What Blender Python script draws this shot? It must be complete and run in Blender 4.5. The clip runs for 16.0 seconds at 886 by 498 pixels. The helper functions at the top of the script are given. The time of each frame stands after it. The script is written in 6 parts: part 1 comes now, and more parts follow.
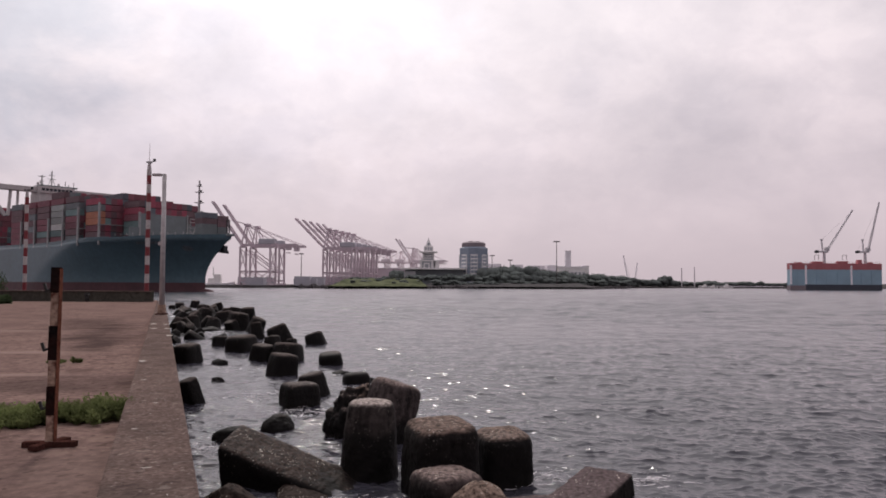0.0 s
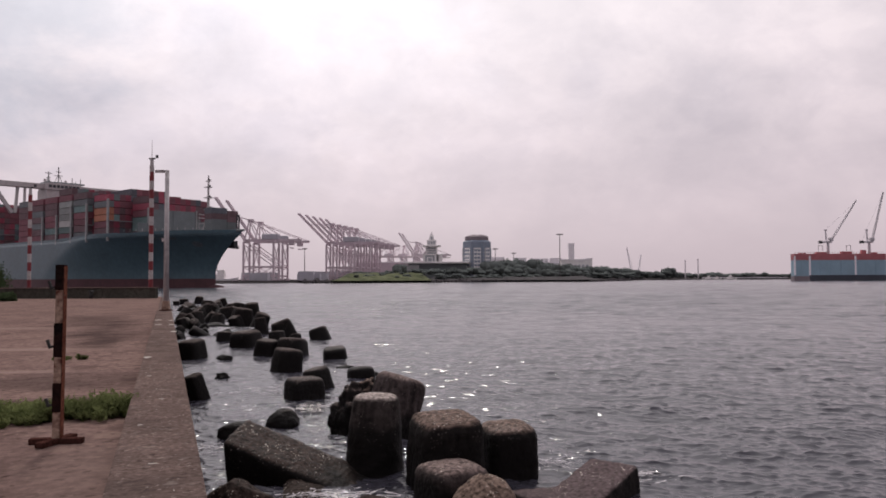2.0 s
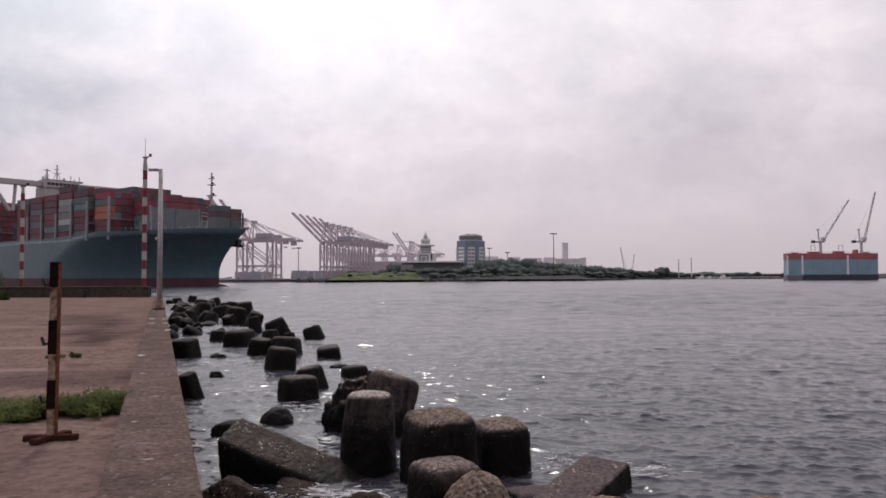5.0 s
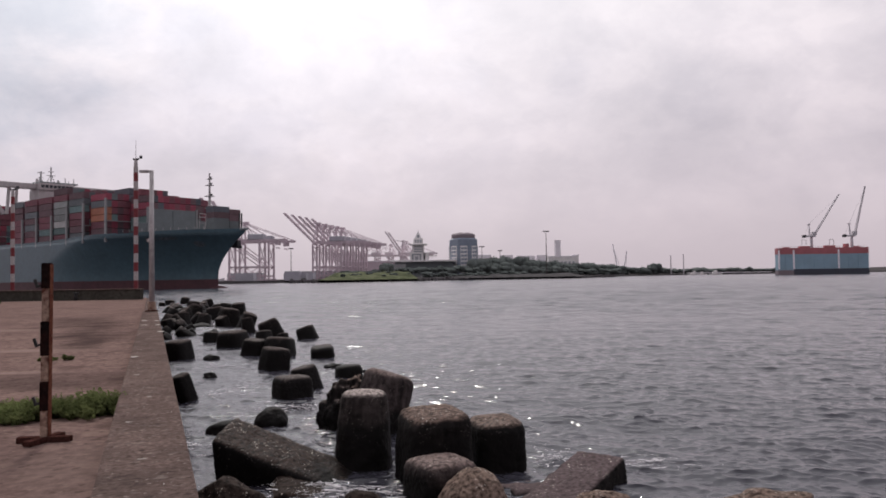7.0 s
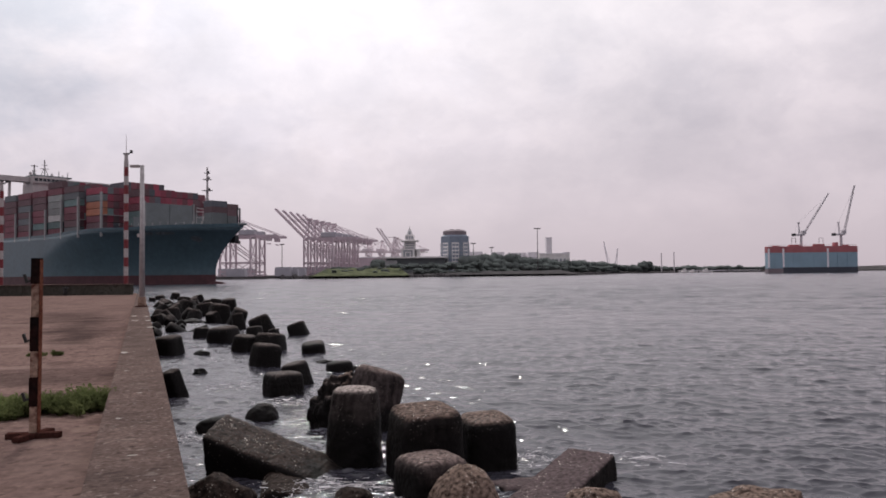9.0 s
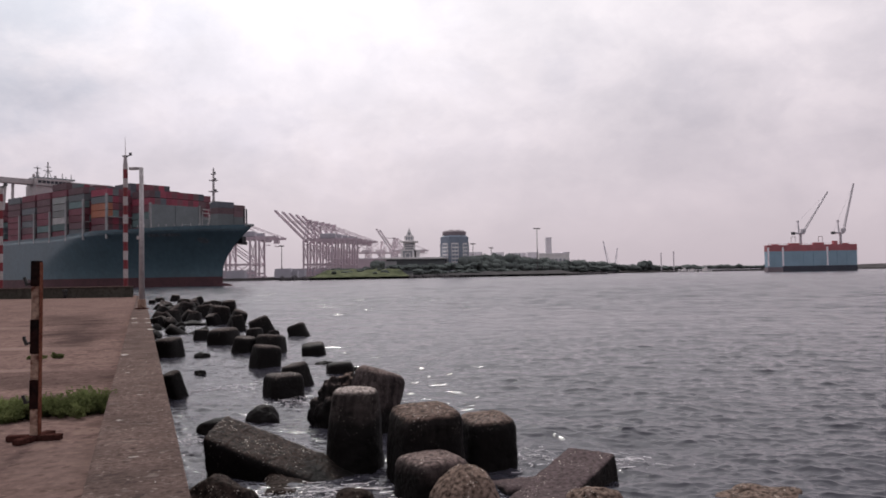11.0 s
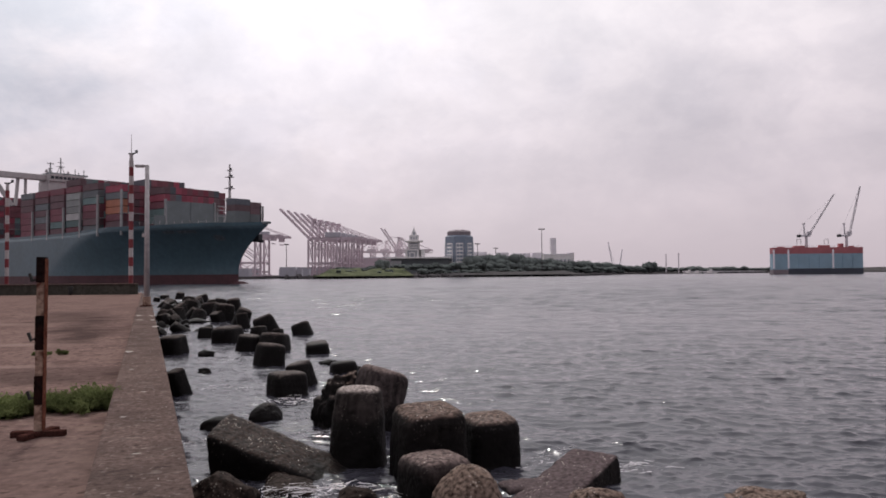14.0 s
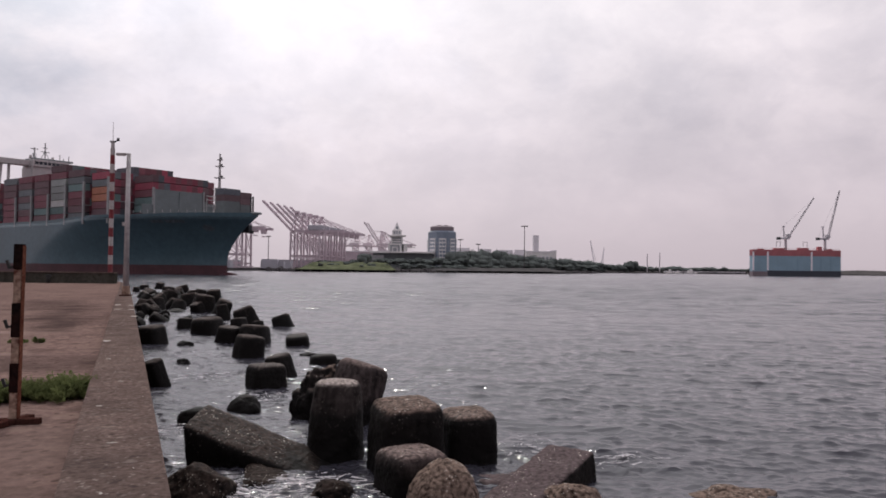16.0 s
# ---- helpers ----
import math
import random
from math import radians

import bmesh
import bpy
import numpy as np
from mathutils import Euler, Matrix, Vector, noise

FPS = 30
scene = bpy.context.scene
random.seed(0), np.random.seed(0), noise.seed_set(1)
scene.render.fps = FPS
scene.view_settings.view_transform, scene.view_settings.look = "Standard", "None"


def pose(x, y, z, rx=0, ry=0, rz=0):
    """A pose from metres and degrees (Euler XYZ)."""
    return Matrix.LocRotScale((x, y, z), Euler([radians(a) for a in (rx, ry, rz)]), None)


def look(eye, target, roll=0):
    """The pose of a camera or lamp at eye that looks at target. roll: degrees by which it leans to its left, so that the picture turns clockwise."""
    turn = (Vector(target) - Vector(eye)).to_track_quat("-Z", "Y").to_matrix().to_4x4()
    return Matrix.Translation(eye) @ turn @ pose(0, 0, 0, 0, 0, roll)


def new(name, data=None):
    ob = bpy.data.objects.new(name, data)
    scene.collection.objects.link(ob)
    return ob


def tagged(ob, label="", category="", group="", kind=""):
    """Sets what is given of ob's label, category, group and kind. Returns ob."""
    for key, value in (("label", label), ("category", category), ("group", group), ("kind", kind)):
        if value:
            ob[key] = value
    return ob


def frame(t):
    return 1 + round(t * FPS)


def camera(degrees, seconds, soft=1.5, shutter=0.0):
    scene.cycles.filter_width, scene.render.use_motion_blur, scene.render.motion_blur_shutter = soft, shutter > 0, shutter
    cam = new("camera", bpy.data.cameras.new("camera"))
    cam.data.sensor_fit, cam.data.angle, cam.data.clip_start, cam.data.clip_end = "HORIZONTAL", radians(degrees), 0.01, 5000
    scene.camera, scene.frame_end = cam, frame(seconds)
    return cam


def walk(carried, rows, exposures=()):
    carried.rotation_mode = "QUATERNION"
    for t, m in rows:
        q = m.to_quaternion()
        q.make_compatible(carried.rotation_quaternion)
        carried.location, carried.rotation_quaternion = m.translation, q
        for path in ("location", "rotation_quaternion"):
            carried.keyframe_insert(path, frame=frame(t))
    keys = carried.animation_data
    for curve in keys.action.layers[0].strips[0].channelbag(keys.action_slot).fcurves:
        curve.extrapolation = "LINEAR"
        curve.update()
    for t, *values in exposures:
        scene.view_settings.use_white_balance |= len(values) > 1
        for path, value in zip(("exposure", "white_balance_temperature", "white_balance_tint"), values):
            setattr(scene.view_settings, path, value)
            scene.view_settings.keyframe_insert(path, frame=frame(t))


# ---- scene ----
cam = camera(59.403, 16.0, soft=1.75)
EYE = (0.0, 0.0, 3.2)   # water level is z = 0
CAM_ROWS = [  # seconds; yaw, pitch, roll in degrees; the small sway of the holder, in metres
    (0.0, 0.062, 2.652, 0.304, 0.003, 0.046, 0.041),
    (0.5, 0.060, 2.477, 0.075, 0.007, 0.032, 0.041),
    (1.0, -0.030, 2.316, -0.108, 0.005, 0.052, 0.037),
    (1.5, -0.030, 2.192, -0.217, 0.010, 0.053, 0.046),
    (2.0, -0.168, 2.194, -0.195, 0.000, 0.046, 0.043),
    (2.5, -0.066, 2.329, -0.322, 0.004, 0.031, 0.038),
    (3.0, 0.060, 2.256, -0.284, 0.012, 0.024, 0.041),
    (3.5, 0.116, 2.321, -0.407, 0.004, 0.019, 0.034),
    (4.0, 0.343, 2.242, -0.086, 0.009, 0.012, 0.037),
    (6.5, 0.229, 2.092, -0.380, 0.004, -0.021, 0.002),
    (7.0, 0.814, 2.054, -0.864, 0.005, -0.007, 0.001),
    (7.5, 1.069, 2.040, -0.980, 0.000, 0.000, -0.000),
    (8.0, 1.249, 1.989, -0.485, -0.003, -0.005, 0.001),
    (8.5, 1.411, 1.955, -0.407, 0.000, -0.007, -0.003),
    (9.0, 1.445, 1.798, -0.587, -0.003, -0.004, 0.006),
    (11.5, 1.439, 1.847, -0.958, 0.004, -0.019, 0.002),
    (12.0, 1.351, 1.847, -0.948, 0.006, -0.016, 0.001),
    (12.5, 1.284, 1.852, -0.747, 0.002, -0.015, 0.004),
    (13.0, 1.206, 1.854, -0.599, -0.001, -0.006, 0.002),
    (13.5, 1.164, 1.848, -0.468, 0.001, -0.010, 0.004),
    (14.0, 1.131, 1.829, -0.461, 0.003, -0.013, 0.001),
    (14.5, 1.133, 1.810, -0.684, 0.003, -0.014, -0.000),
    (15.0, 1.171, 1.746, -0.550, 0.001, -0.006, 0.003),
    (15.5, 1.136, 1.592, 0.080, -0.005, -0.045, 0.000),
    (16.0, 2.401, 1.483, 0.664, 0.024, -0.053, -0.000),
]


def aim(yaw, pitch, roll, dx, dy, dz):
    eye = Vector(EYE) + Vector((dx, dy, dz))
    a, b = radians(yaw), radians(pitch)
    way = Vector((math.sin(a) * math.cos(b), math.cos(a) * math.cos(b), math.sin(b)))
    return look(eye, eye + way * 10, roll)


walk(cam, [(t, aim(*row)) for t, *row in CAM_ROWS], exposures=[(0.0, 0.0, 6680, 11), (2.6, 0.0, 6680, 11), (3.4, 0.02, 6500, 7.9), (16.0, 0.02, 6500, 7.9)])

# ---- sky and sun: hazy cloud cover with the sun behind it, ahead and to the left ----
SUN_AZ, SUN_EL = -13.5, 51.0     # degrees from +y towards +x, and above the horizon
sun_way = Vector((math.sin(radians(SUN_AZ)) * math.cos(radians(SUN_EL)),
                  math.cos(radians(SUN_AZ)) * math.cos(radians(SUN_EL)), math.sin(radians(SUN_EL))))

world = bpy.data.worlds.new("hazy_sky")
scene.world = world
world.use_nodes = True
wn, wl = world.node_tree.nodes, world.node_tree.links
wn.clear()


def wmath(op, a, b=None, clamp=False):
    n = wn.new("ShaderNodeMath")
    n.operation, n.use_clamp = op, clamp
    for i, v in enumerate((a, b)):
        if v is None:
            continue
        if isinstance(v, (int, float)):
            n.inputs[i].default_value = v
        else:
            wl.new(v, n.inputs[i])
    return n.outputs[0]


def wmix(fac, a, b, blend="MIX"):
    n = wn.new("ShaderNodeMix")
    n.data_type, n.blend_type = "RGBA", blend
    for sock, v in ((n.inputs[0], fac), (n.inputs[6], a), (n.inputs[7], b)):
        if isinstance(v, (int, float)):
            sock.default_value = v
        elif isinstance(v, tuple):
            sock.default_value = (*v, 1)
        else:
            wl.new(v, sock)
    return n.outputs[2]


def wramp(fac, stops):
    n = wn.new("ShaderNodeValToRGB")
    r = n.color_ramp
    while len(r.elements) < len(stops):
        r.elements.new(0.5)
    for e, (p, c) in zip(r.elements, stops):
        e.position, e.color = p, (*c, 1)
    wl.new(fac, n.inputs[0])
    return n.outputs[0]


tc = wn.new("ShaderNodeTexCoord")
nishita = wn.new("ShaderNodeTexSky")
nishita.sky_type, nishita.sun_disc = "NISHITA", False
nishita.sun_elevation, nishita.sun_rotation = radians(SUN_EL), radians(SUN_AZ)
nishita.dust_density = 4.0
sep = wn.new("ShaderNodeSeparateXYZ")
wl.new(tc.outputs["Generated"], sep.inputs[0])
up = sep.outputs[2]
# the cloud sheet: directions laid onto a flat layer overhead
flat = wn.new("ShaderNodeCombineXYZ")
lift = wmath("ADD", wmath("MAXIMUM", up, 0.0), 0.42)
wl.new(wmath("DIVIDE", sep.outputs[0], lift), flat.inputs[0])
wl.new(wmath("DIVIDE", sep.outputs[1], lift), flat.inputs[1])


def cloud(scale, detail, rough, shift, layer=True):
    """Noise on the flat cloud layer, or as upright billows (layer=False)."""
    mp = wn.new("ShaderNodeMapping")
    mp.inputs["Location"].default_value = shift
    if not layer:
        mp.inputs["Scale"].default_value = (1.0, 1.0, 1.5)
    wl.new(flat.outputs[0] if layer else tc.outputs["Generated"], mp.inputs[0])
    n = wn.new("ShaderNodeTexNoise")
    n.inputs["Scale"].default_value = scale
    n.inputs["Detail"].default_value = detail
    n.inputs["Roughness"].default_value = rough
    n.inputs["Distortion"].default_value = 0.3
    wl.new(mp.outputs[0], n.inputs["Vector"])
    return n.outputs[0]


dot = wn.new("ShaderNodeVectorMath")
dot.operation = "DOT_PRODUCT"
wl.new(tc.outputs["Generated"], dot.inputs[0])
dot.inputs[1].default_value = sun_way
glow = wmath("POWER", wmath("MAXIMUM", dot.outputs["Value"], 0.0), 7.0)
veil = wramp(wmath("MAXIMUM", up, 0.0), [(0.0, (0.57, 0.485, 0.535)), (0.10, (0.65, 0.565, 0.62)), (0.30, (0.73, 0.665, 0.715)), (0.6, (0.72, 0.68, 0.73)), (1.0, (0.60, 0.58, 0.63))])
big = wramp(cloud(2.1, 5.0, 0.5, (5.7, 2.4, 0)), [(0.38, (0.91, 0.915, 0.925)), (0.62, (1.11, 1.105, 1.10))])
fine = wramp(cloud(7.5, 6.0, 0.55, (0.4, 3.1, 0.7), False), [(0.38, (0.915, 0.918, 0.932)), (0.60, (1.05, 1.048, 1.046))])
wisps = wramp(cloud(20.0, 6.0, 0.6, (2.2, 1.1, 0.3), False), [(0.42, (0.968, 0.970, 0.977)), (0.58, (1.022, 1.021, 1.019))])
sheet = wmix(1.0, wmix(1.0, wmix(1.0, veil, big, "MULTIPLY"), fine, "MULTIPLY"), wisps, "MULTIPLY")


def cloud_patch(src, way, degrees_, tint, ragged):
    """A soft-edged thicker or thinner place in the cloud sheet."""
    d = wn.new("ShaderNodeVectorMath")
    d.operation = "DOT_PRODUCT"
    wl.new(tc.outputs["Generated"], d.inputs[0])
    d.inputs[1].default_value = Vector(way).normalized()
    edge = math.cos(radians(degrees_))
    near = wmath("DIVIDE", wmath("SUBTRACT", d.outputs["Value"], edge), 1 - edge)
    near = wmath("ADD", near, wmath("MULTIPLY", wmath("SUBTRACT", cloud(9.0, 6.0, 0.6, way, False), 0.5), ragged), clamp=True)
    n = wn.new("ShaderNodeMapRange")
    n.interpolation_type = "SMOOTHSTEP"
    wl.new(near, n.inputs[0])
    return wmix(n.outputs[0], src, wmix(1.0, src, tint, "MULTIPLY"))


sheet = cloud_patch(sheet, (-0.56, 0.86, 0.30), 12, (0.66, 0.73, 0.80), 2.0)
sheet = cloud_patch(sheet, (-0.15, 0.94, 0.33), 15, (1.10, 1.11, 1.12), 2.2)
sheet = cloud_patch(sheet, (-0.29, 0.938, 0.19), 10, (0.87, 0.88, 0.905), 2.6)
sheet = cloud_patch(sheet, (0.05, 0.98, 0.19), 6, (0.97, 0.975, 0.985), 2.6)
sheet = cloud_patch(sheet, (0.17, 0.96, 0.235), 5, (0.97, 0.972, 0.98), 3.0)
sheet = cloud_patch(sheet, (0.17, 0.955, 0.24), 2.4, (0.92, 0.93, 0.95), 2.6)
sheet = cloud_patch(sheet, (0.325, 0.92, 0.22), 3.0, (0.94, 0.945, 0.955), 2.6)
sheet = cloud_patch(sheet, (-0.29, 0.90, 0.31), 3.6, (0.90, 0.915, 0.94), 3.0)
sheet = cloud_patch(sheet, (-0.40, 0.90, 0.17), 5.0, (0.94, 0.95, 0.97), 3.0)
# clouds thin out into plain haze near the horizon
mass = wmix(wmath("MULTIPLY", wmath("MAXIMUM", up, 0.0), 6.0, clamp=True), veil, sheet)
# overcast light falls off on the side away from the sun
away = wramp(wmath("ADD", wmath("MULTIPLY", dot.outputs["Value"], 0.5), 0.5), [(0.30, (0.55, 0.55, 0.57)), (0.70, (1, 1, 1))])
mass = wmix(1.0, mass, away, "MULTIPLY")
lit = wmix(1.0, mass, wmix(glow, (0, 0, 0), (1.20, 1.19, 1.19)), "ADD")
bg_cloud, bg_sky = wn.new("ShaderNodeBackground"), wn.new("ShaderNodeBackground")
wl.new(lit, bg_cloud.inputs[0])
wl.new(nishita.outputs[0], bg_sky.inputs[0])
bg_cloud.inputs[1].default_value, bg_sky.inputs[1].default_value = 1.0, 0.06
mixer = wn.new("ShaderNodeMixShader")
mixer.inputs[0].default_value = 0.04
wl.new(bg_cloud.outputs[0], mixer.inputs[1])
wl.new(bg_sky.outputs[0], mixer.inputs[2])
out = wn.new("ShaderNodeOutputWorld")
wl.new(mixer.outputs[0], out.inputs[0])

sun_data = bpy.data.lights.new("sun", "SUN")
sun_data.energy, sun_data.angle, sun_data.color = 1.1, radians(3.0), (1.0, 0.95, 0.90)
sun = new("sun", sun_data)
sun.matrix_world = look(sun_way * 100, (0, 0, 0))


# ---- materials ----
def material(name, color, rough=0.8, metal=0.0, grain=8.0, vary=0.18, coarse=0.6, stain=0.2, stain_color=None, bump=0.0, bump_scale=30.0, per_object=0.0, space="Object", spec=0.5):
    """A surface with two scales of variation: fine grain and broad stains; per_object shifts the brightness piece by piece."""
    m = bpy.data.materials.new(name)
    m.use_nodes = True
    nt = m.node_tree
    b = nt.nodes["Principled BSDF"]
    b.inputs["Roughness"].default_value, b.inputs["Metallic"].default_value = rough, metal
    b.inputs["Specular IOR Level"].default_value = spec if rough < 0.75 else 0.0
    co = nt.nodes.new("ShaderNodeTexCoord")
    if space == "World":
        geo = nt.nodes.new("ShaderNodeNewGeometry")
        vec = geo.outputs["Position"]
    else:
        vec = co.outputs["Object"]

    def tex(scale, detail):
        n = nt.nodes.new("ShaderNodeTexNoise")
        n.inputs["Scale"].default_value, n.inputs["Detail"].default_value = scale, detail
        n.inputs["Roughness"].default_value = 0.62
        nt.links.new(vec, n.inputs["Vector"])
        return n.outputs[0]

    def mixed(fac, a, bb, blend="MIX"):
        n = nt.nodes.new("ShaderNodeMix")
        n.data_type, n.blend_type = "RGBA", blend
        for sock, v in ((n.inputs[0], fac), (n.inputs[6], a), (n.inputs[7], bb)):
            if isinstance(v, (int, float)):
                sock.default_value = v
            elif isinstance(v, tuple):
                sock.default_value = (*v, 1)
            else:
                nt.links.new(v, sock)
        return n.outputs[2]

    def ramp(fac, stops):
        n = nt.nodes.new("ShaderNodeValToRGB")
        while len(n.color_ramp.elements) < len(stops):
            n.color_ramp.elements.new(0.5)
        for e, (p, c) in zip(n.color_ramp.elements, stops):
            e.position, e.color = p, (c, c, c, 1)
        nt.links.new(fac, n.inputs[0])
        return n.outputs[0]

    g = tex(grain, 6.0)
    col = mixed(1.0, color, ramp(g, [(0.25, 1 - vary * 1.6), (0.75, 1 + vary * 1.6)]), "MULTIPLY")
    if stain > 0:
        s = ramp(tex(coarse, 5.0), [(0.42, 0.0), (0.66, stain)])
        col = mixed(s, col, stain_color or tuple(c * 0.35 for c in color))
    if per_object > 0:
        info = nt.nodes.new("ShaderNodeObjectInfo")
        col = mixed(1.0, col, ramp(info.outputs["Random"], [(0.0, 1 - per_object), (1.0, 1 + per_object)]), "MULTIPLY")
    nt.links.new(col, b.inputs["Base Color"])
    if bump > 0:
        bp = nt.nodes.new("ShaderNodeBump")
        bp.inputs["Strength"].default_value, bp.inputs["Distance"].default_value = min(bump, 1.0), 0.02
        nt.links.new(tex(bump_scale, 6.0), bp.inputs["Height"])
        nt.links.new(bp.outputs[0], b.inputs["Normal"])
    return m


M = {}
M["quay"] = material("stained_quay_concrete", (0.194, 0.130, 0.115), 0.92, grain=9, vary=0.30, coarse=0.45, stain=0.5, stain_color=(0.105, 0.068, 0.064), bump=0.5, bump_scale=60)

def pale_specks(m, scale, level, color):
    """Pale aggregate and lichen specks over a surface."""
    nt = m.node_tree
    bsdf = nt.nodes["Principled BSDF"]
    src = bsdf.inputs["Base Color"].links[0].from_socket
    geo = nt.nodes.new("ShaderNodeNewGeometry")
    for sc, lv, amount in ((scale, level, 0.7), (scale * 0.22, level - 0.015, 0.35)):
        ns = nt.nodes.new("ShaderNodeTexNoise")
        ns.inputs["Scale"].default_value, ns.inputs["Detail"].default_value = sc, 4.0
        nt.links.new(geo.outputs["Position"], ns.inputs["Vector"])
        rp = nt.nodes.new("ShaderNodeMapRange")
        rp.inputs["From Min"].default_value, rp.inputs["From Max"].default_value = lv, lv + 0.08
        rp.inputs["To Max"].default_value = amount
        nt.links.new(ns.outputs[0], rp.inputs["Value"])
        mx = nt.nodes.new("ShaderNodeMix")
        mx.data_type = "RGBA"
        nt.links.new(rp.outputs[0], mx.inputs[0])
        nt.links.new(src, mx.inputs[6])
        mx.inputs[7].default_value = (*color, 1)
        src = mx.outputs[2]
    nt.links.new(src, bsdf.inputs["Base Color"])


def smears(m, spots):
    """Dark oil and tyre smears at places on the floor: (x, y, half length, half width, turn, depth)."""
    nt = m.node_tree
    bsdf = nt.nodes["Principled BSDF"]
    src = bsdf.inputs["Base Color"].links[0].from_socket
    geo = nt.nodes.new("ShaderNodeNewGeometry")
    ns = nt.nodes.new("ShaderNodeTexNoise")
    ns.inputs["Scale"].default_value, ns.inputs["Detail"].default_value = 1.1, 5.0
    nt.links.new(geo.outputs["Position"], ns.inputs["Vector"])
    for x, y, hl, hw, turn, depth in spots:
        mp = nt.nodes.new("ShaderNodeMapping")
        mp.vector_type = "TEXTURE"
        mp.inputs["Location"].default_value = (x, y, 1.7)
        mp.inputs["Rotation"].default_value = (0, 0, radians(turn))
        mp.inputs["Scale"].default_value = (hl, hw, 1)
        nt.links.new(geo.outputs["Position"], mp.inputs[0])
        ln = nt.nodes.new("ShaderNodeVectorMath")
        ln.operation = "LENGTH"
        nt.links.new(mp.outputs[0], ln.inputs[0])
        ad = nt.nodes.new("ShaderNodeMath")
        ad.operation = "MULTIPLY_ADD"
        nt.links.new(ns.outputs[0], ad.inputs[0])
        ad.inputs[1].default_value = 1.6
        nt.links.new(ln.outputs["Value"], ad.inputs[2])
        rp = nt.nodes.new("ShaderNodeMapRange")
        rp.inputs["From Min"].default_value, rp.inputs["From Max"].default_value = 1.1, 1.9
        rp.inputs["To Min"].default_value, rp.inputs["To Max"].default_value = abs(depth), 0.0
        nt.links.new(ad.outputs[0], rp.inputs["Value"])
        mx = nt.nodes.new("ShaderNodeMix")
        mx.data_type = "RGBA"
        nt.links.new(rp.outputs[0], mx.inputs[0])
        nt.links.new(src, mx.inputs[6])
        mx.inputs[7].default_value = (0.042, 0.030, 0.029, 1) if depth > 0 else (0.30, 0.215, 0.19, 1)
        src = mx.outputs[2]
    nt.links.new(src, bsdf.inputs["Base Color"])


pale_specks(M["quay"], 13.0, 0.60, (0.27, 0.19, 0.16))
pale_specks(M["quay"], 7.0, 0.60, (0.055, 0.036, 0.032))
smears(M["quay"], [(-8.55, 19.3, 0.7, 2.2, 19.8, 0.7), (-10.9, 25.5, 0.8, 6.0, 14, 0.5), (-9.6, 22.0, 1.3, 1.6, 19.8, 0.6), (-13.5, 30.0, 1.6, 6.0, 24, 0.5), (-9.8, 17.3, 2.4, 0.5, 0, -0.55), (-7.5, 13.1, 1.8, 0.3, 4, -0.55), (-3.0, 6.6, 0.5, 1.4, 20, -0.25), (-3.6, 6.0, 2.4, 1.7, 10, 0.32), (-4.3, 5.6, 0.9, 0.5, 0, 0.5), (-3.1, 5.0, 0.7, 0.5, 10, 0.45), (-2.55, 7.4, 0.35, 0.9, 20, -0.25), (-6.3, 11.8, 2.4, 1.3, 5, 0.55), (-14.5, 25.0, 4.0, 0.8, 0, -0.4), (-5.6, 9.8, 2.0, 0.5, 8, 0.6)])
M["wall"] = material("weathered_wall_concrete", (0.151, 0.108, 0.096), 0.92, grain=22, vary=0.38, coarse=1.4, stain=0.6, stain_color=(0.060, 0.046, 0.043), bump=0.9, bump_scale=45)
pale_specks(M["wall"], 24.0, 0.625, (0.30, 0.25, 0.225))
pale_specks(M["wall"], 9.0, 0.62, (0.055, 0.042, 0.040))
M["darkwall"] = material("mossy_dark_concrete", (0.075, 0.07, 0.06), 0.9, grain=4, vary=0.3, coarse=0.5, stain=0.5, bump=0.5)
M["rust"] = material("rusted_steel", (0.062, 0.026, 0.022), 0.85, grain=30, vary=0.4, coarse=5, stain=0.6, stain_color=(0.04, 0.02, 0.016), bump=0.6, bump_scale=80)
M["post_paint"] = material("peeling_pale_paint", (0.36, 0.255, 0.20), 0.8, grain=25, vary=0.3, coarse=11, stain=0.9, stain_color=(0.075, 0.022, 0.016), bump=0.4, bump_scale=60)
M["black"] = material("black_rubber", (0.02, 0.018, 0.018), 0.7, grain=20, stain=0.2)
M["red"] = material("red_mast_paint", (0.19, 0.022, 0.030), 0.6, grain=6, coarse=2, stain=0.25)
M["white"] = material("white_mast_paint", (0.42, 0.38, 0.385), 0.6, grain=6, coarse=2, stain=0.25, stain_color=(0.35, 0.27, 0.22))
M["galv"] = material("galvanised_steel", (0.42, 0.385, 0.39), 0.55, metal=0.1, grain=5, coarse=1.5, stain=0.3)
M["hull"] = material("dark_teal_hull_paint", (0.078, 0.132, 0.160), 0.38, spec=0.40, grain=0.6, vary=0.1, coarse=0.06, stain=0.25, stain_color=(0.04, 0.06, 0.065))
M["boot"] = material("red_boottop_paint", (0.085, 0.030, 0.037), 0.6, grain=0.8, vary=0.2, coarse=0.1, stain=0.4)
M["bowmark"] = material("worn_grey_hull_mark", (0.13, 0.15, 0.165), 0.7, grain=0.8, vary=0.4, coarse=0.5, stain=0.6, stain_color=(0.07, 0.10, 0.12))
M["bowgrey"] = material("dark_grey_green_steel", (0.150, 0.166, 0.172), 0.6, grain=0.8, vary=0.1, coarse=0.2, stain=0.25)
M["deckgrey"] = material("grey_green_ship_steel", (0.190, 0.210, 0.220), 0.6, grain=0.8, vary=0.1, coarse=0.2, stain=0.25)
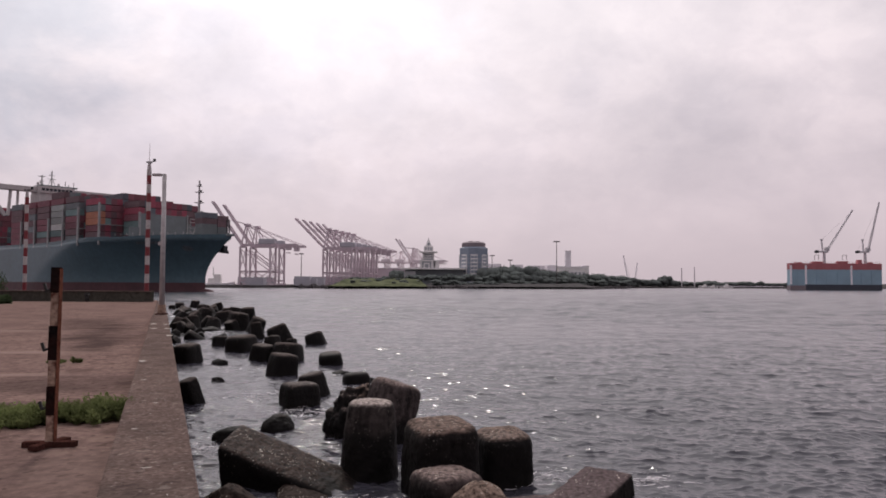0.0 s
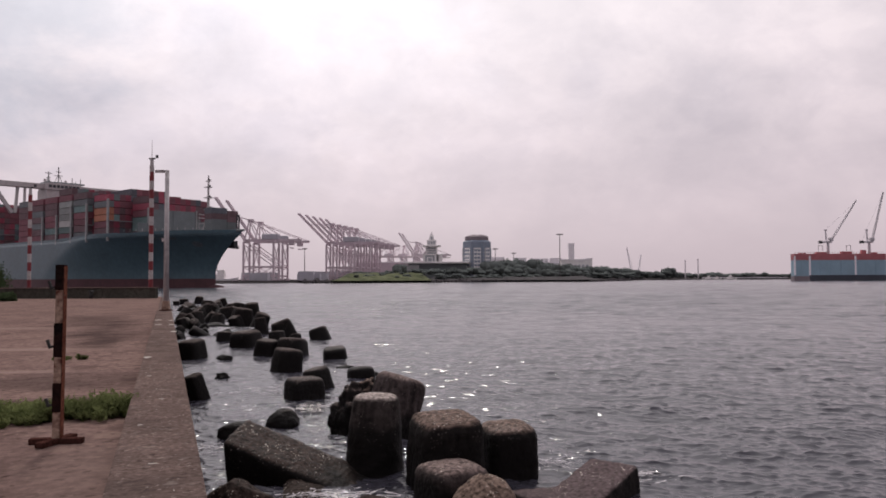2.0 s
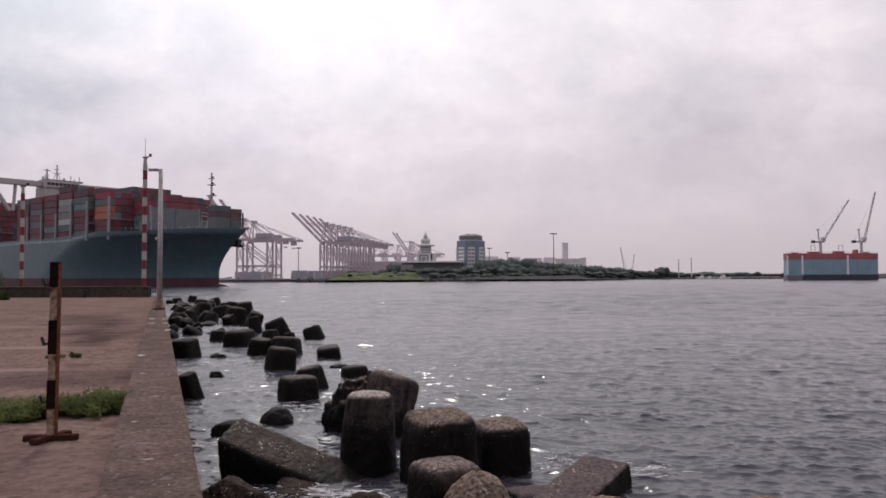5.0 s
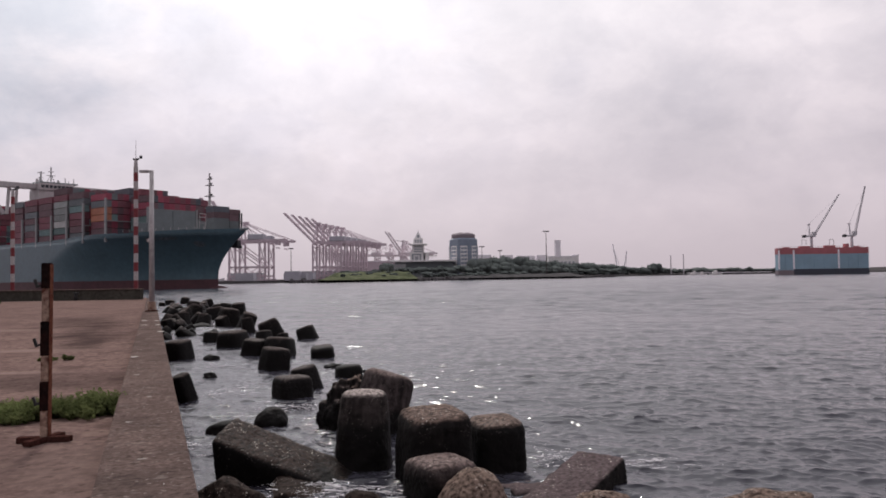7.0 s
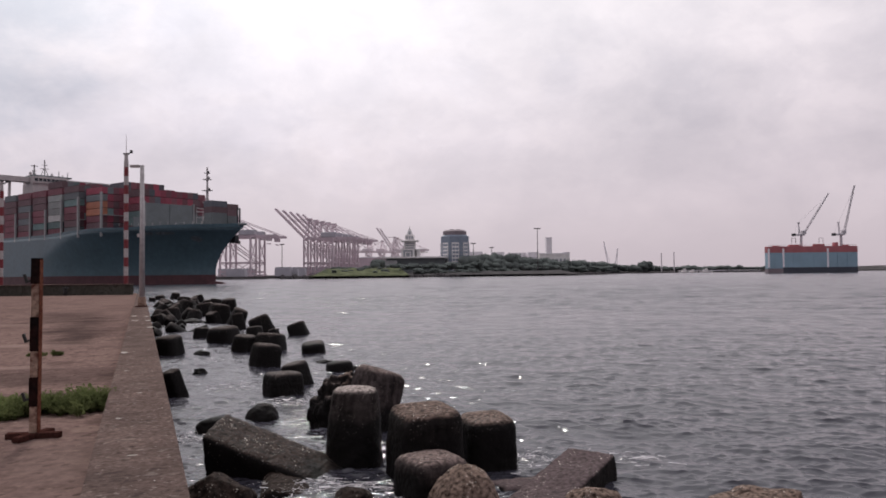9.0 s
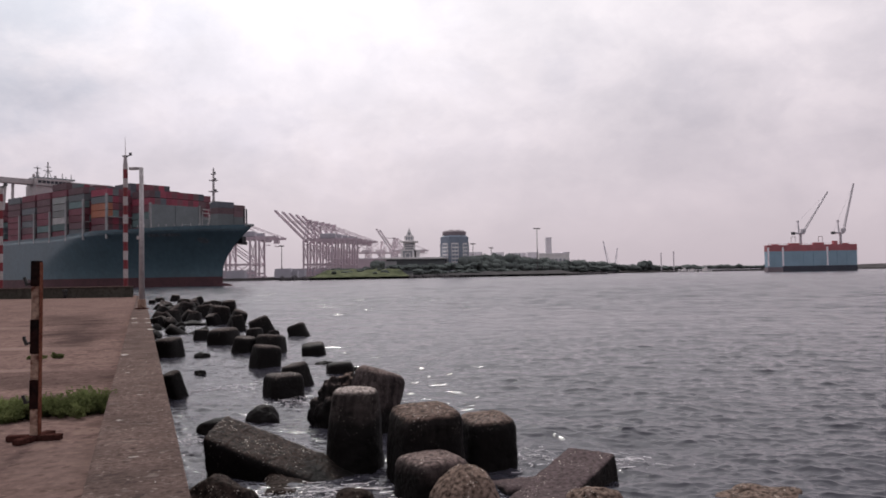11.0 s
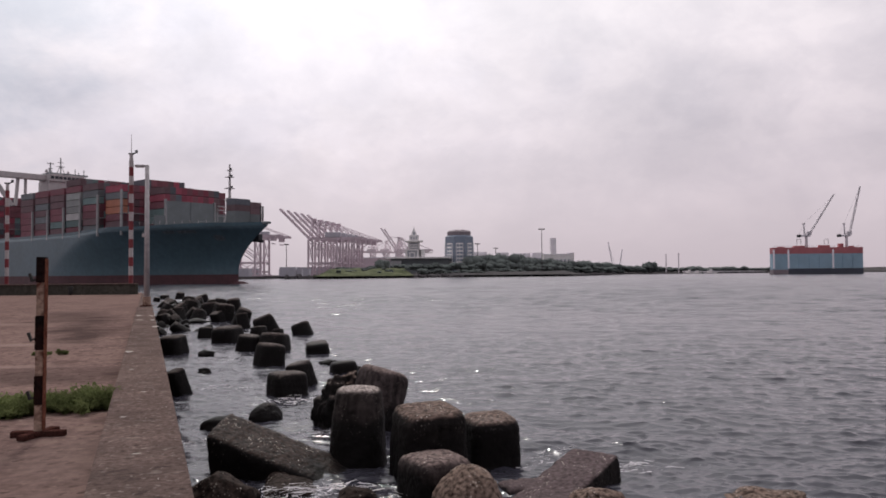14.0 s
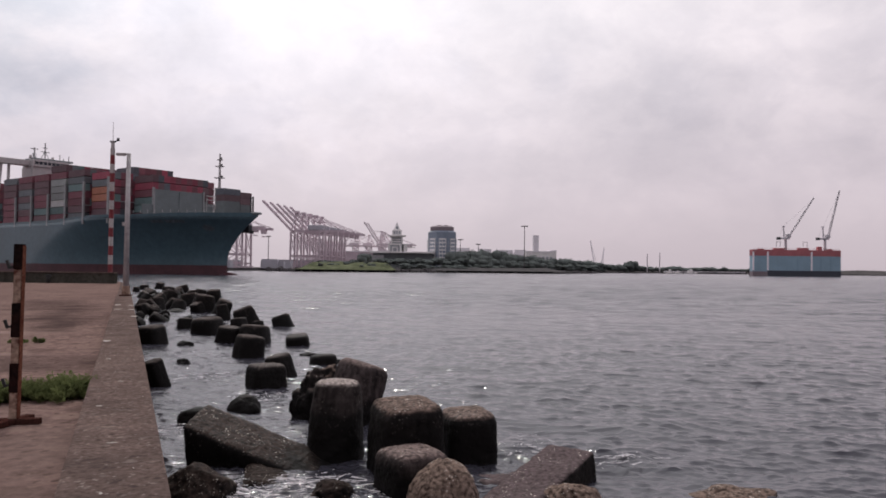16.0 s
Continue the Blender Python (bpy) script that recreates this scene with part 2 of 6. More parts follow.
M["shipwhite"] = material("ship_white_paint", (0.50, 0.46, 0.46), 0.55, grain=0.8, vary=0.08, coarse=0.3, stain=0.2)
M["shipdark"] = material("ship_dark_steel", (0.05, 0.05, 0.055), 0.6, grain=1.0)
M["glass"] = material("dark_window_glass", (0.03, 0.035, 0.045), 0.15, grain=0.5, vary=0.1, stain=0)
# berth cranes and sheds: red and grey paled by haze within the colour
M["crane"] = material("hazed_pink_crane_paint", (0.60, 0.49, 0.54), 0.7, grain=0.3, vary=0.08, coarse=0.08, stain=0.15)
M["cranehouse"] = material("hazed_grey_house_paint", (0.46, 0.44, 0.49), 0.7, grain=0.3, vary=0.08, coarse=0.08, stain=0.15)
# farthest cranes: near-white because the haze is put into their paint
M["crane_far"] = material("hazed_pale_crane_paint", (0.78, 0.68, 0.72), 0.7, grain=0.3, vary=0.08, coarse=0.08, stain=0.15)
M["leaf"] = material("dark_foliage", (0.062, 0.085, 0.045), 0.8, grain=1.5, vary=0.4, coarse=0.3, stain=0.3)
# far foliage: the haze over the water is lifted into its base colour
M["leaf_far"] = material("haze_paled_green_foliage", (0.150, 0.168, 0.160), 0.9, grain=0.25, vary=0.25, coarse=0.06, stain=0.35, per_object=0.2)
M["lawn"] = material("bright_rough_grass", (0.132, 0.142, 0.088), 0.9, grain=0.8, vary=0.45, coarse=0.12, stain=0.7, stain_color=(0.030, 0.036, 0.020))
M["land"] = material("dull_earth_and_stone", (0.080, 0.073, 0.074), 0.9, grain=0.4, vary=0.25, coarse=0.05, stain=0.5)
M["rock"] = material("dark_shore_rock", (0.115, 0.106, 0.108), 0.9, grain=0.8, vary=0.4, coarse=0.2, stain=0.4)
M["offwhite"] = material("offwhite_facade", (0.86, 0.82, 0.81), 0.8, grain=0.6, vary=0.08, coarse=0.1, stain=0.2)
# far cladding and window glass: paled for haze in the base colour
M["bluegrey"] = material("hazed_blue_grey_cladding", (0.23, 0.27, 0.34), 0.5, grain=0.6, vary=0.1, coarse=0.1, stain=0.2)
M["brownroof"] = material("dull_red_brown_panels", (0.24, 0.195, 0.215), 0.7, grain=0.6, vary=0.1, coarse=0.1, stain=0.2)
M["darkglass"] = material("hazed_facade_glass", (0.36, 0.37, 0.405), 0.3, grain=0.6, vary=0.1, stain=0)
# dock paints: haze over the harbour is mixed into these colours
M["dockblue"] = material("hazed_blue_dock_paint", (0.29, 0.42, 0.51), 0.6, grain=0.2, vary=0.08, coarse=0.05, stain=0.25, stain_color=(0.16, 0.22, 0.27))
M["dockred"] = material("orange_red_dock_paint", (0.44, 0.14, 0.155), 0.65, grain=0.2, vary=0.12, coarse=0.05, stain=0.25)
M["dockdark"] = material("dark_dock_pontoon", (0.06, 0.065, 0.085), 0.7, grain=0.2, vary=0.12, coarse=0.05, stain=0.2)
# far walls, roofs and piers: whitened to carry the distance haze
M["paletower"] = material("hazed_pale_far_surface", (0.95, 0.90, 0.94), 0.8, grain=0.1, vary=0.05, coarse=0.03, stain=0.1)
M["farland"] = material("hazy_brown_scrub", (0.100, 0.092, 0.093), 0.9, grain=0.1, vary=0.3, coarse=0.02, stain=0.4, stain_color=(0.045, 0.042, 0.040))
M["scrub"] = material("dark_brown_scrub", (0.098, 0.092, 0.094), 0.9, grain=0.7, vary=0.45, coarse=0.12, stain=0.5)
M["cranegrey"] = material("pale_grey_green_crane_paint", (0.62, 0.58, 0.61), 0.6, grain=0.5, vary=0.15, coarse=0.2, stain=0.3)
M["lashing"] = material("pale_grey_lashing_steel", (0.34, 0.335, 0.34), 0.6, grain=0.8, vary=0.12, coarse=0.3, stain=0.3)
M["grass"] = material("coarse_weed_blades", (0.150, 0.172, 0.072), 0.8, grain=3, vary=0.35, coarse=1.0, stain=0.3, per_object=0.2)
M["droppings"] = material("white_bird_lime", (0.40, 0.36, 0.33), 0.9, grain=20, stain=0)
M["foam"] = material("white_sea_foam", (0.62, 0.585, 0.61), 0.9, grain=14, vary=0.2, coarse=3, stain=0.2)
for n, c in (("maroon", (0.215, 0.077, 0.097)), ("crimson", (0.325, 0.066, 0.100)), ("orange", (0.40, 0.16, 0.10)), ("teal", (0.150, 0.215, 0.215)), ("navy", (0.115, 0.122, 0.145)), ("cream", (0.66, 0.63, 0.62)), ("pale", (0.31, 0.315, 0.31)), ("slate", (0.165, 0.175, 0.188)), ("brown", (0.160, 0.092, 0.104))):
    M["box_" + n] = material(n + "_container_paint", c, 0.6, grain=0.9, vary=0.12, coarse=0.4, stain=0.25, per_object=0.22)



def tetra_material(name, lit_crust_low, lit_crust_high, all_over=0.0, tide_at=0.60, splash_at=None, flank_high=(0.024, 0.020, 0.019)):
    """Sea-worn concrete: wet black weed up to the tide line, brown-grey and barnacled above it; tops coloured sunlit,
    flanks shaded.
    """
    m = bpy.data.materials.new(name)
    m.use_nodes = True
    nt = m.node_tree
    b = nt.nodes["Principled BSDF"]
    geo = nt.nodes.new("ShaderNodeNewGeometry")
    sepz = nt.nodes.new("ShaderNodeSeparateXYZ")
    nt.links.new(geo.outputs["Position"], sepz.inputs[0])

    def tex(scale, detail, kind="ShaderNodeTexNoise"):
        n = nt.nodes.new(kind)
        n.inputs["Scale"].default_value = scale
        if kind == "ShaderNodeTexNoise":
            n.inputs["Detail"].default_value = detail
        nt.links.new(geo.outputs["Position"], n.inputs["Vector"])
        return n.outputs[0]

    def calc(op, a, bb, clamp=False):
        n = nt.nodes.new("ShaderNodeMath")
        n.operation, n.use_clamp = op, clamp
        for i, v in enumerate((a, bb)):
            if isinstance(v, (int, float)):
                n.inputs[i].default_value = v
            else:
                nt.links.new(v, n.inputs[i])
        return n.outputs[0]

    def mixed(fac, a, bb):
        n = nt.nodes.new("ShaderNodeMix")
        n.data_type = "RGBA"
        for sock, v in ((n.inputs[0], fac), (n.inputs[6], a), (n.inputs[7], bb)):
            if isinstance(v, tuple):
                sock.default_value = (*v, 1)
            else:
                nt.links.new(v, sock)
        return n.outputs[2]

    # tide line at about half a metre, ragged
    tide = calc("ADD", sepz.outputs[2], calc("MULTIPLY", calc("SUBTRACT", tex(2.2, 4.0), 0.5), 0.6))
    dry = calc("MULTIPLY", calc("SUBTRACT", tide, tide_at), 5.0, True)
    grain = tex(9.0, 6.0)
    weed = mixed(grain, (0.004, 0.0035, 0.0035), (0.011, 0.009, 0.0085))
    drip_map = nt.nodes.new("ShaderNodeMapping")      # runs of damp and rust down the flanks
    drip_map.inputs["Scale"].default_value = (1.0, 1.0, 0.16)
    nt.links.new(geo.outputs["Position"], drip_map.inputs[0])
    drip = nt.nodes.new("ShaderNodeTexNoise")
    drip.inputs["Scale"].default_value, drip.inputs["Detail"].default_value = 8.0, 5.0
    nt.links.new(drip_map.outputs[0], drip.inputs["Vector"])
    runs = calc("MULTIPLY", calc("SUBTRACT", calc("ADD", calc("MULTIPLY", grain, 0.4), calc("MULTIPLY", drip.outputs[0], 0.6)), 0.36), 3.6, True)
    # flank tone takes in the shade of sides turned from the sun
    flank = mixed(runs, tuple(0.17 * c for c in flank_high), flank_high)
    lit_crust = mixed(calc("MULTIPLY", calc("SUBTRACT", tex(16.0, 6.0), 0.34), 3.0, True), lit_crust_low, lit_crust_high)     # upward faces: sunlit tone put into the colour, along with salt and lime
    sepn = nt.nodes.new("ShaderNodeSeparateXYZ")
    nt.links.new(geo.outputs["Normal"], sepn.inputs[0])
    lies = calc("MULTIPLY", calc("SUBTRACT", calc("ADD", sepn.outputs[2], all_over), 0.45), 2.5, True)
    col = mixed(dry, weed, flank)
    splash = calc("MULTIPLY", calc("SUBTRACT", tide, tide_at - 0.3 if splash_at is None else splash_at), 4.0, True)      # the light top colour starts lower down than the flank's
    col = mixed(calc("MULTIPLY", lies, splash), col, lit_crust)
    cells = nt.nodes.new("ShaderNodeTexVoronoi")      # single limpets and barnacles
    cells.inputs["Scale"].default_value = 27.0
    warp = nt.nodes.new("ShaderNodeTexNoise")         # so that no shell is a plain disc
    warp.inputs["Scale"].default_value, warp.inputs["Detail"].default_value = 38.0, 2.0
    nt.links.new(geo.outputs["Position"], warp.inputs["Vector"])
    bend = nt.nodes.new("ShaderNodeVectorMath")
    bend.operation = "MULTIPLY_ADD"
    bend.inputs[1].default_value = (0.045, 0.045, 0.045)
    nt.links.new(warp.outputs["Color"], bend.inputs[0])
    nt.links.new(geo.outputs["Position"], bend.inputs[2])
    nt.links.new(bend.outputs[0], cells.inputs["Vector"])
    pick = nt.nodes.new("ShaderNodeSeparateXYZ")
    nt.links.new(cells.outputs["Color"], pick.inputs[0])
    spots = calc("MULTIPLY", calc("SUBTRACT", calc("ADD", calc("MULTIPLY", pick.outputs[1], 0.34), 0.10), cells.outputs["Distance"]), 8.0, True)
    spots = calc("MULTIPLY", spots, calc("MULTIPLY", calc("SUBTRACT", pick.outputs[0], 0.34), 2.4, True))
    spots = calc("MULTIPLY", spots, calc("MULTIPLY", calc("SUBTRACT", tex(3.4, 3.0), 0.44), 6.0, True))
    col = mixed(calc("MULTIPLY", calc("MULTIPLY", spots, splash), calc("ADD", calc("MULTIPLY", lies, 0.82), 0.18)), col, (0.60, 0.53, 0.47))
    nt.links.new(col, b.inputs["Base Color"])
    b.inputs["Specular IOR Level"].default_value = 0.12
    nt.links.new(calc("ADD", calc("MULTIPLY", dry, 0.25), 0.62), b.inputs["Roughness"])
    bp = nt.nodes.new("ShaderNodeBump")
    bp.inputs["Strength"].default_value, bp.inputs["Distance"].default_value = 0.9, 0.03
    nt.links.new(tex(14.0, 8.0), bp.inputs["Height"])
    nt.links.new(bp.outputs[0], b.inputs["Normal"])
    return m


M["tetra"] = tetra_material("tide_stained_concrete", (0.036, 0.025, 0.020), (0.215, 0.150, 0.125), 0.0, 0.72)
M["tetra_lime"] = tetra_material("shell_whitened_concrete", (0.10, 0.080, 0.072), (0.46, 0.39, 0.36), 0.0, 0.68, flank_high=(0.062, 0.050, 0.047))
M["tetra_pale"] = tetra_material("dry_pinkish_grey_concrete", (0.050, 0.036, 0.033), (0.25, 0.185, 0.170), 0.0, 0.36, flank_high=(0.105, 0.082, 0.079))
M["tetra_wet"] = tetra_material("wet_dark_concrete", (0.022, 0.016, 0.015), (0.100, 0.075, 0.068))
# high weed line: the front side's shade is painted black with the weed
M["fallen"] = tetra_material("brown_weedy_shaded_concrete", (0.010, 0.0062, 0.005), (0.056, 0.034, 0.027), 0.0, 0.95, 0.0)
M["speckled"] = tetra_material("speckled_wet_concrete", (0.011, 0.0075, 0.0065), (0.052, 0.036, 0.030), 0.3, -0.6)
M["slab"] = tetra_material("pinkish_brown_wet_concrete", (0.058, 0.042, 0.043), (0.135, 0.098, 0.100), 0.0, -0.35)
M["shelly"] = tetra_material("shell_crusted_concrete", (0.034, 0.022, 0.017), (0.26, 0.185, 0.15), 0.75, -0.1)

# water: smooth and dark below, glossy on top, with fine ripples
wm = bpy.data.materials.new("harbour_water")
wm.use_nodes = True
wt = wm.node_tree
wb = wt.nodes["Principled BSDF"]
wb.inputs["Base Color"].default_value = (0.046, 0.044, 0.056, 1)
wgeo = wt.nodes.new("ShaderNodeNewGeometry")
wlen = wt.nodes.new("ShaderNodeVectorMath")
wlen.operation = "LENGTH"
wt.links.new(wgeo.outputs["Position"], wlen.inputs[0])
wrough = wt.nodes.new("ShaderNodeMapRange")      # open water is rougher than the sheltered strip by the quay
wrough.inputs["From Min"].default_value, wrough.inputs["From Max"].default_value = 28.0, 110.0
wrough.inputs["To Min"].default_value, wrough.inputs["To Max"].default_value = 0.11, 0.21
wt.links.new(wlen.outputs["Value"], wrough.inputs["Value"])
wb.inputs["IOR"].default_value = 1.33
wco = wt.nodes.new("ShaderNodeTexCoord")


def ripple(scale, detail, stretch, turn=16.0):
    mp = wt.nodes.new("ShaderNodeMapping")
    mp.inputs["Rotation"].default_value = (0, 0, radians(turn))
    mp.inputs["Scale"].default_value = stretch
    wt.links.new(wco.outputs["Object"], mp.inputs[0])
    n = wt.nodes.new("ShaderNodeTexNoise")
    n.inputs["Scale"].default_value, n.inputs["Detail"].default_value = scale, detail
    n.inputs["Roughness"].default_value = 0.6
    wt.links.new(mp.outputs[0], n.inputs["Vector"])
    return n.outputs[0]


# glassy flecks between the ruffled patches, thicker along the sheltered strip by the sea wall
wall_way = wt.nodes.new("ShaderNodeVectorMath")
wall_way.operation = "DOT_PRODUCT"
wall_way.inputs[1].default_value = (math.cos(radians(19.8)), math.sin(radians(19.8)), 0)
wt.links.new(wgeo.outputs["Position"], wall_way.inputs[0])
shelter = wt.nodes.new("ShaderNodeMapRange")
shelter.inputs["From Min"].default_value, shelter.inputs["From Max"].default_value = 2.5, 7.5
shelter.inputs["To Min"].default_value, shelter.inputs["To Max"].default_value = 0.475, 0.64
wt.links.new(wall_way.outputs["Value"], shelter.inputs["Value"])
fleck_noise = wt.nodes.new("ShaderNodeMath")
fleck_noise.operation = "MAXIMUM"
wt.links.new(ripple(22.0, 2.0, (0.7, 1.0, 1)), fleck_noise.inputs[0])
wt.links.new(ripple(7.0, 3.0, (0.6, 1.0, 1)), fleck_noise.inputs[1])
fleck_over = wt.nodes.new("ShaderNodeMath")
fleck_over.operation = "SUBTRACT"
wt.links.new(fleck_noise.outputs[0], fleck_over.inputs[0])
wt.links.new(shelter.outputs[0], fleck_over.inputs[1])
fleck = wt.nodes.new("ShaderNodeMapRange")
fleck.inputs["From Min"].default_value, fleck.inputs["From Max"].default_value = 0.0, 0.03
wt.links.new(fleck_over.outputs[0], fleck.inputs["Value"])
wmixr = wt.nodes.new("ShaderNodeMix")
wmixr.data_type = "FLOAT"
wt.links.new(fleck.outputs[0], wmixr.inputs[0])
wt.links.new(wrough.outputs[0], wmixr.inputs[2])
wmixr.inputs[3].default_value = 0.05
wt.links.new(wmixr.outputs[0], wb.inputs["Roughness"])

below = None
open_water = wt.nodes.new("ShaderNodeMapRange")      # the longer wavelets live out on the open harbour
open_water.inputs["From Min"].default_value, open_water.inputs["From Max"].default_value = 18.0, 75.0
open_water.inputs["To Min"].default_value, open_water.inputs["To Max"].default_value = 0.12, 1.0
wt.links.new(wlen.outputs["Value"], open_water.inputs["Value"])
for scale, detail, stretch, height, far_only in ((0.05, 4.0, (0.4, 1.0, 1), 0.6, True), (0.13, 3.0, (3.2, 1.0, 1), 0.2, True), (0.2, 4.0, (0.45, 1.0, 1), 0.33, True), (0.6, 3.0, (0.5, 1.0, 1), 0.15, True), (1.6, 4.0, (0.55, 1.0, 1), 0.075, True), (5.0, 2.0, (0.65, 1.0, 1), 0.021, False), (12.0, 2.0, (0.8, 1.0, 1), 0.006, False), (30.0, 2.0, (0.8, 1.0, 1), 0.003, False)):
    bp_ = wt.nodes.new("ShaderNodeBump")
    bp_.inputs["Strength"].default_value, bp_.inputs["Distance"].default_value = 1.0, height
    if far_only:
        wt.links.new(open_water.outputs[0], bp_.inputs["Strength"])
    wt.links.new(ripple(scale, detail, stretch, 0.0 if stretch[0] > 1 else 16.0), bp_.inputs["Height"])
    if below is not None:
        wt.links.new(below, bp_.inputs["Normal"])
    below = bp_.outputs[0]
lively = wt.nodes.new("ShaderNodeMapRange")      # cross-ripples thrown back by the wall and the stones
lively.inputs["From Min"].default_value, lively.inputs["From Max"].default_value = 2.5, 8.0
lively.inputs["To Min"].default_value, lively.inputs["To Max"].default_value = 1.0, 0.0
wt.links.new(wall_way.outputs["Value"], lively.inputs["Value"])
cross = wt.nodes.new("ShaderNodeBump")
cross.inputs["Distance"].default_value = 0.026
wt.links.new(lively.outputs[0], cross.inputs["Strength"])
wt.links.new(ripple(9.0, 2.0, (0.8, 1.0, 1), -30.0), cross.inputs["Height"])
wt.links.new(below, cross.inputs["Normal"])
wt.links.new(cross.outputs[0], wb.inputs["Normal"])
M["water"] = wm



def let_light_through(m, share_):
    """Leaves pass some light."""
    nt = m.node_tree
    b = nt.nodes["Principled BSDF"]
    tr = nt.nodes.new("ShaderNodeBsdfTranslucent")
    nt.links.new(b.inputs["Base Color"].links[0].from_socket, tr.inputs["Color"])
    mx = nt.nodes.new("ShaderNodeMixShader")
    mx.inputs[0].default_value = share_
    nt.links.new(b.outputs[0], mx.inputs[1])
    nt.links.new(tr.outputs[0], mx.inputs[2])
    nt.links.new(mx.outputs[0], nt.nodes["Material Output"].inputs["Surface"])


for leafy, passing in (("leaf", 0.4), ("leaf_far", 0.12), ("grass", 0.4)):
    let_light_through(M[leafy], passing)


# ---- mesh helpers ----
def part(name, bm, mat, parent=None, label="", smooth=False):
    me = bpy.data.meshes.new(name)
    bm.to_mesh(me)
    bm.free()
    for p in me.polygons:
        p.use_smooth = smooth
    me.materials.append(M[mat] if isinstance(mat, str) else mat)
    ob = new(name, me)
    if parent is not None:
        ob.parent = parent
    if label:
        ob["label"] = label
    return ob


def share(name, me, parent, m):
    ob = new(name, me)
    ob.parent = parent
    ob.matrix_basis = m
    return ob


def thing(name, label, category, m=None, group="", kind=""):
    ob = new(name)
    if m is not None:
        ob.matrix_basis = m
    return tagged(ob, label, category, group, kind)


def box(bm, x0, x1, y0, y1, z0, z1, bevel=0.0):
    r = bmesh.ops.create_cube(bm, size=1)
    bmesh.ops.transform(bm, matrix=Matrix.LocRotScale(((x0 + x1) / 2, (y0 + y1) / 2, (z0 + z1) / 2), None, (x1 - x0, y1 - y0, z1 - z0)), verts=r["verts"])
    if bevel > 0:
        edges = {e for v in r["verts"] for e in v.link_edges}
        bmesh.ops.bevel(bm, geom=list(edges), offset=bevel, segments=2, affect="EDGES", profile=0.6)
    return bm


def boxm(*a, **k):
    return box(bmesh.new(), *a, **k)


def beam(bm, a, b, w, h=None, sides=4):
    """A bar from a to b: square (sides=4) or round."""
    a, b = Vector(a), Vector(b)
    d = b - a
    h = h or w
    r = bmesh.ops.create_cone(bm, cap_ends=True, segments=sides, radius1=0.5, radius2=0.5, depth=1)
    k = math.sqrt(2) if sides == 4 else 1.0
    turn = d.to_track_quat("Z", "Y").to_matrix().to_4x4()
    spin = Matrix.Rotation(math.pi / 4, 4, "Z") if sides == 4 else Matrix.Identity(4)
    m = Matrix.Translation((a + b) / 2) @ turn @ Matrix.Diagonal((w * k, h * k, d.length, 1)) @ (spin if sides != 4 else Matrix.Identity(4))
    if sides == 4:
        bmesh.ops.transform(bm, matrix=spin, verts=r["verts"])
    bmesh.ops.transform(bm, matrix=m, verts=r["verts"])
    return bm


def tube(bm, a, b, r1, r2=None, sides=12):
    a, b = Vector(a), Vector(b)
    d = b - a
    r = bmesh.ops.create_cone(bm, cap_ends=True, segments=sides, radius1=r1, radius2=r1 if r2 is None else r2, depth=d.length)
    bmesh.ops.transform(bm, matrix=Matrix.Translation((a + b) / 2) @ d.to_track_quat("Z", "Y").to_matrix().to_4x4(), verts=r["verts"])
    return bm


def at_depth(x_over_f, y, z=0.0):
    return Vector((x_over_f * y, y, z))


# ---- water ----
WAVE_WAY = Vector((-0.28, -0.96, 0)).normalized()    # the waves run towards the quay


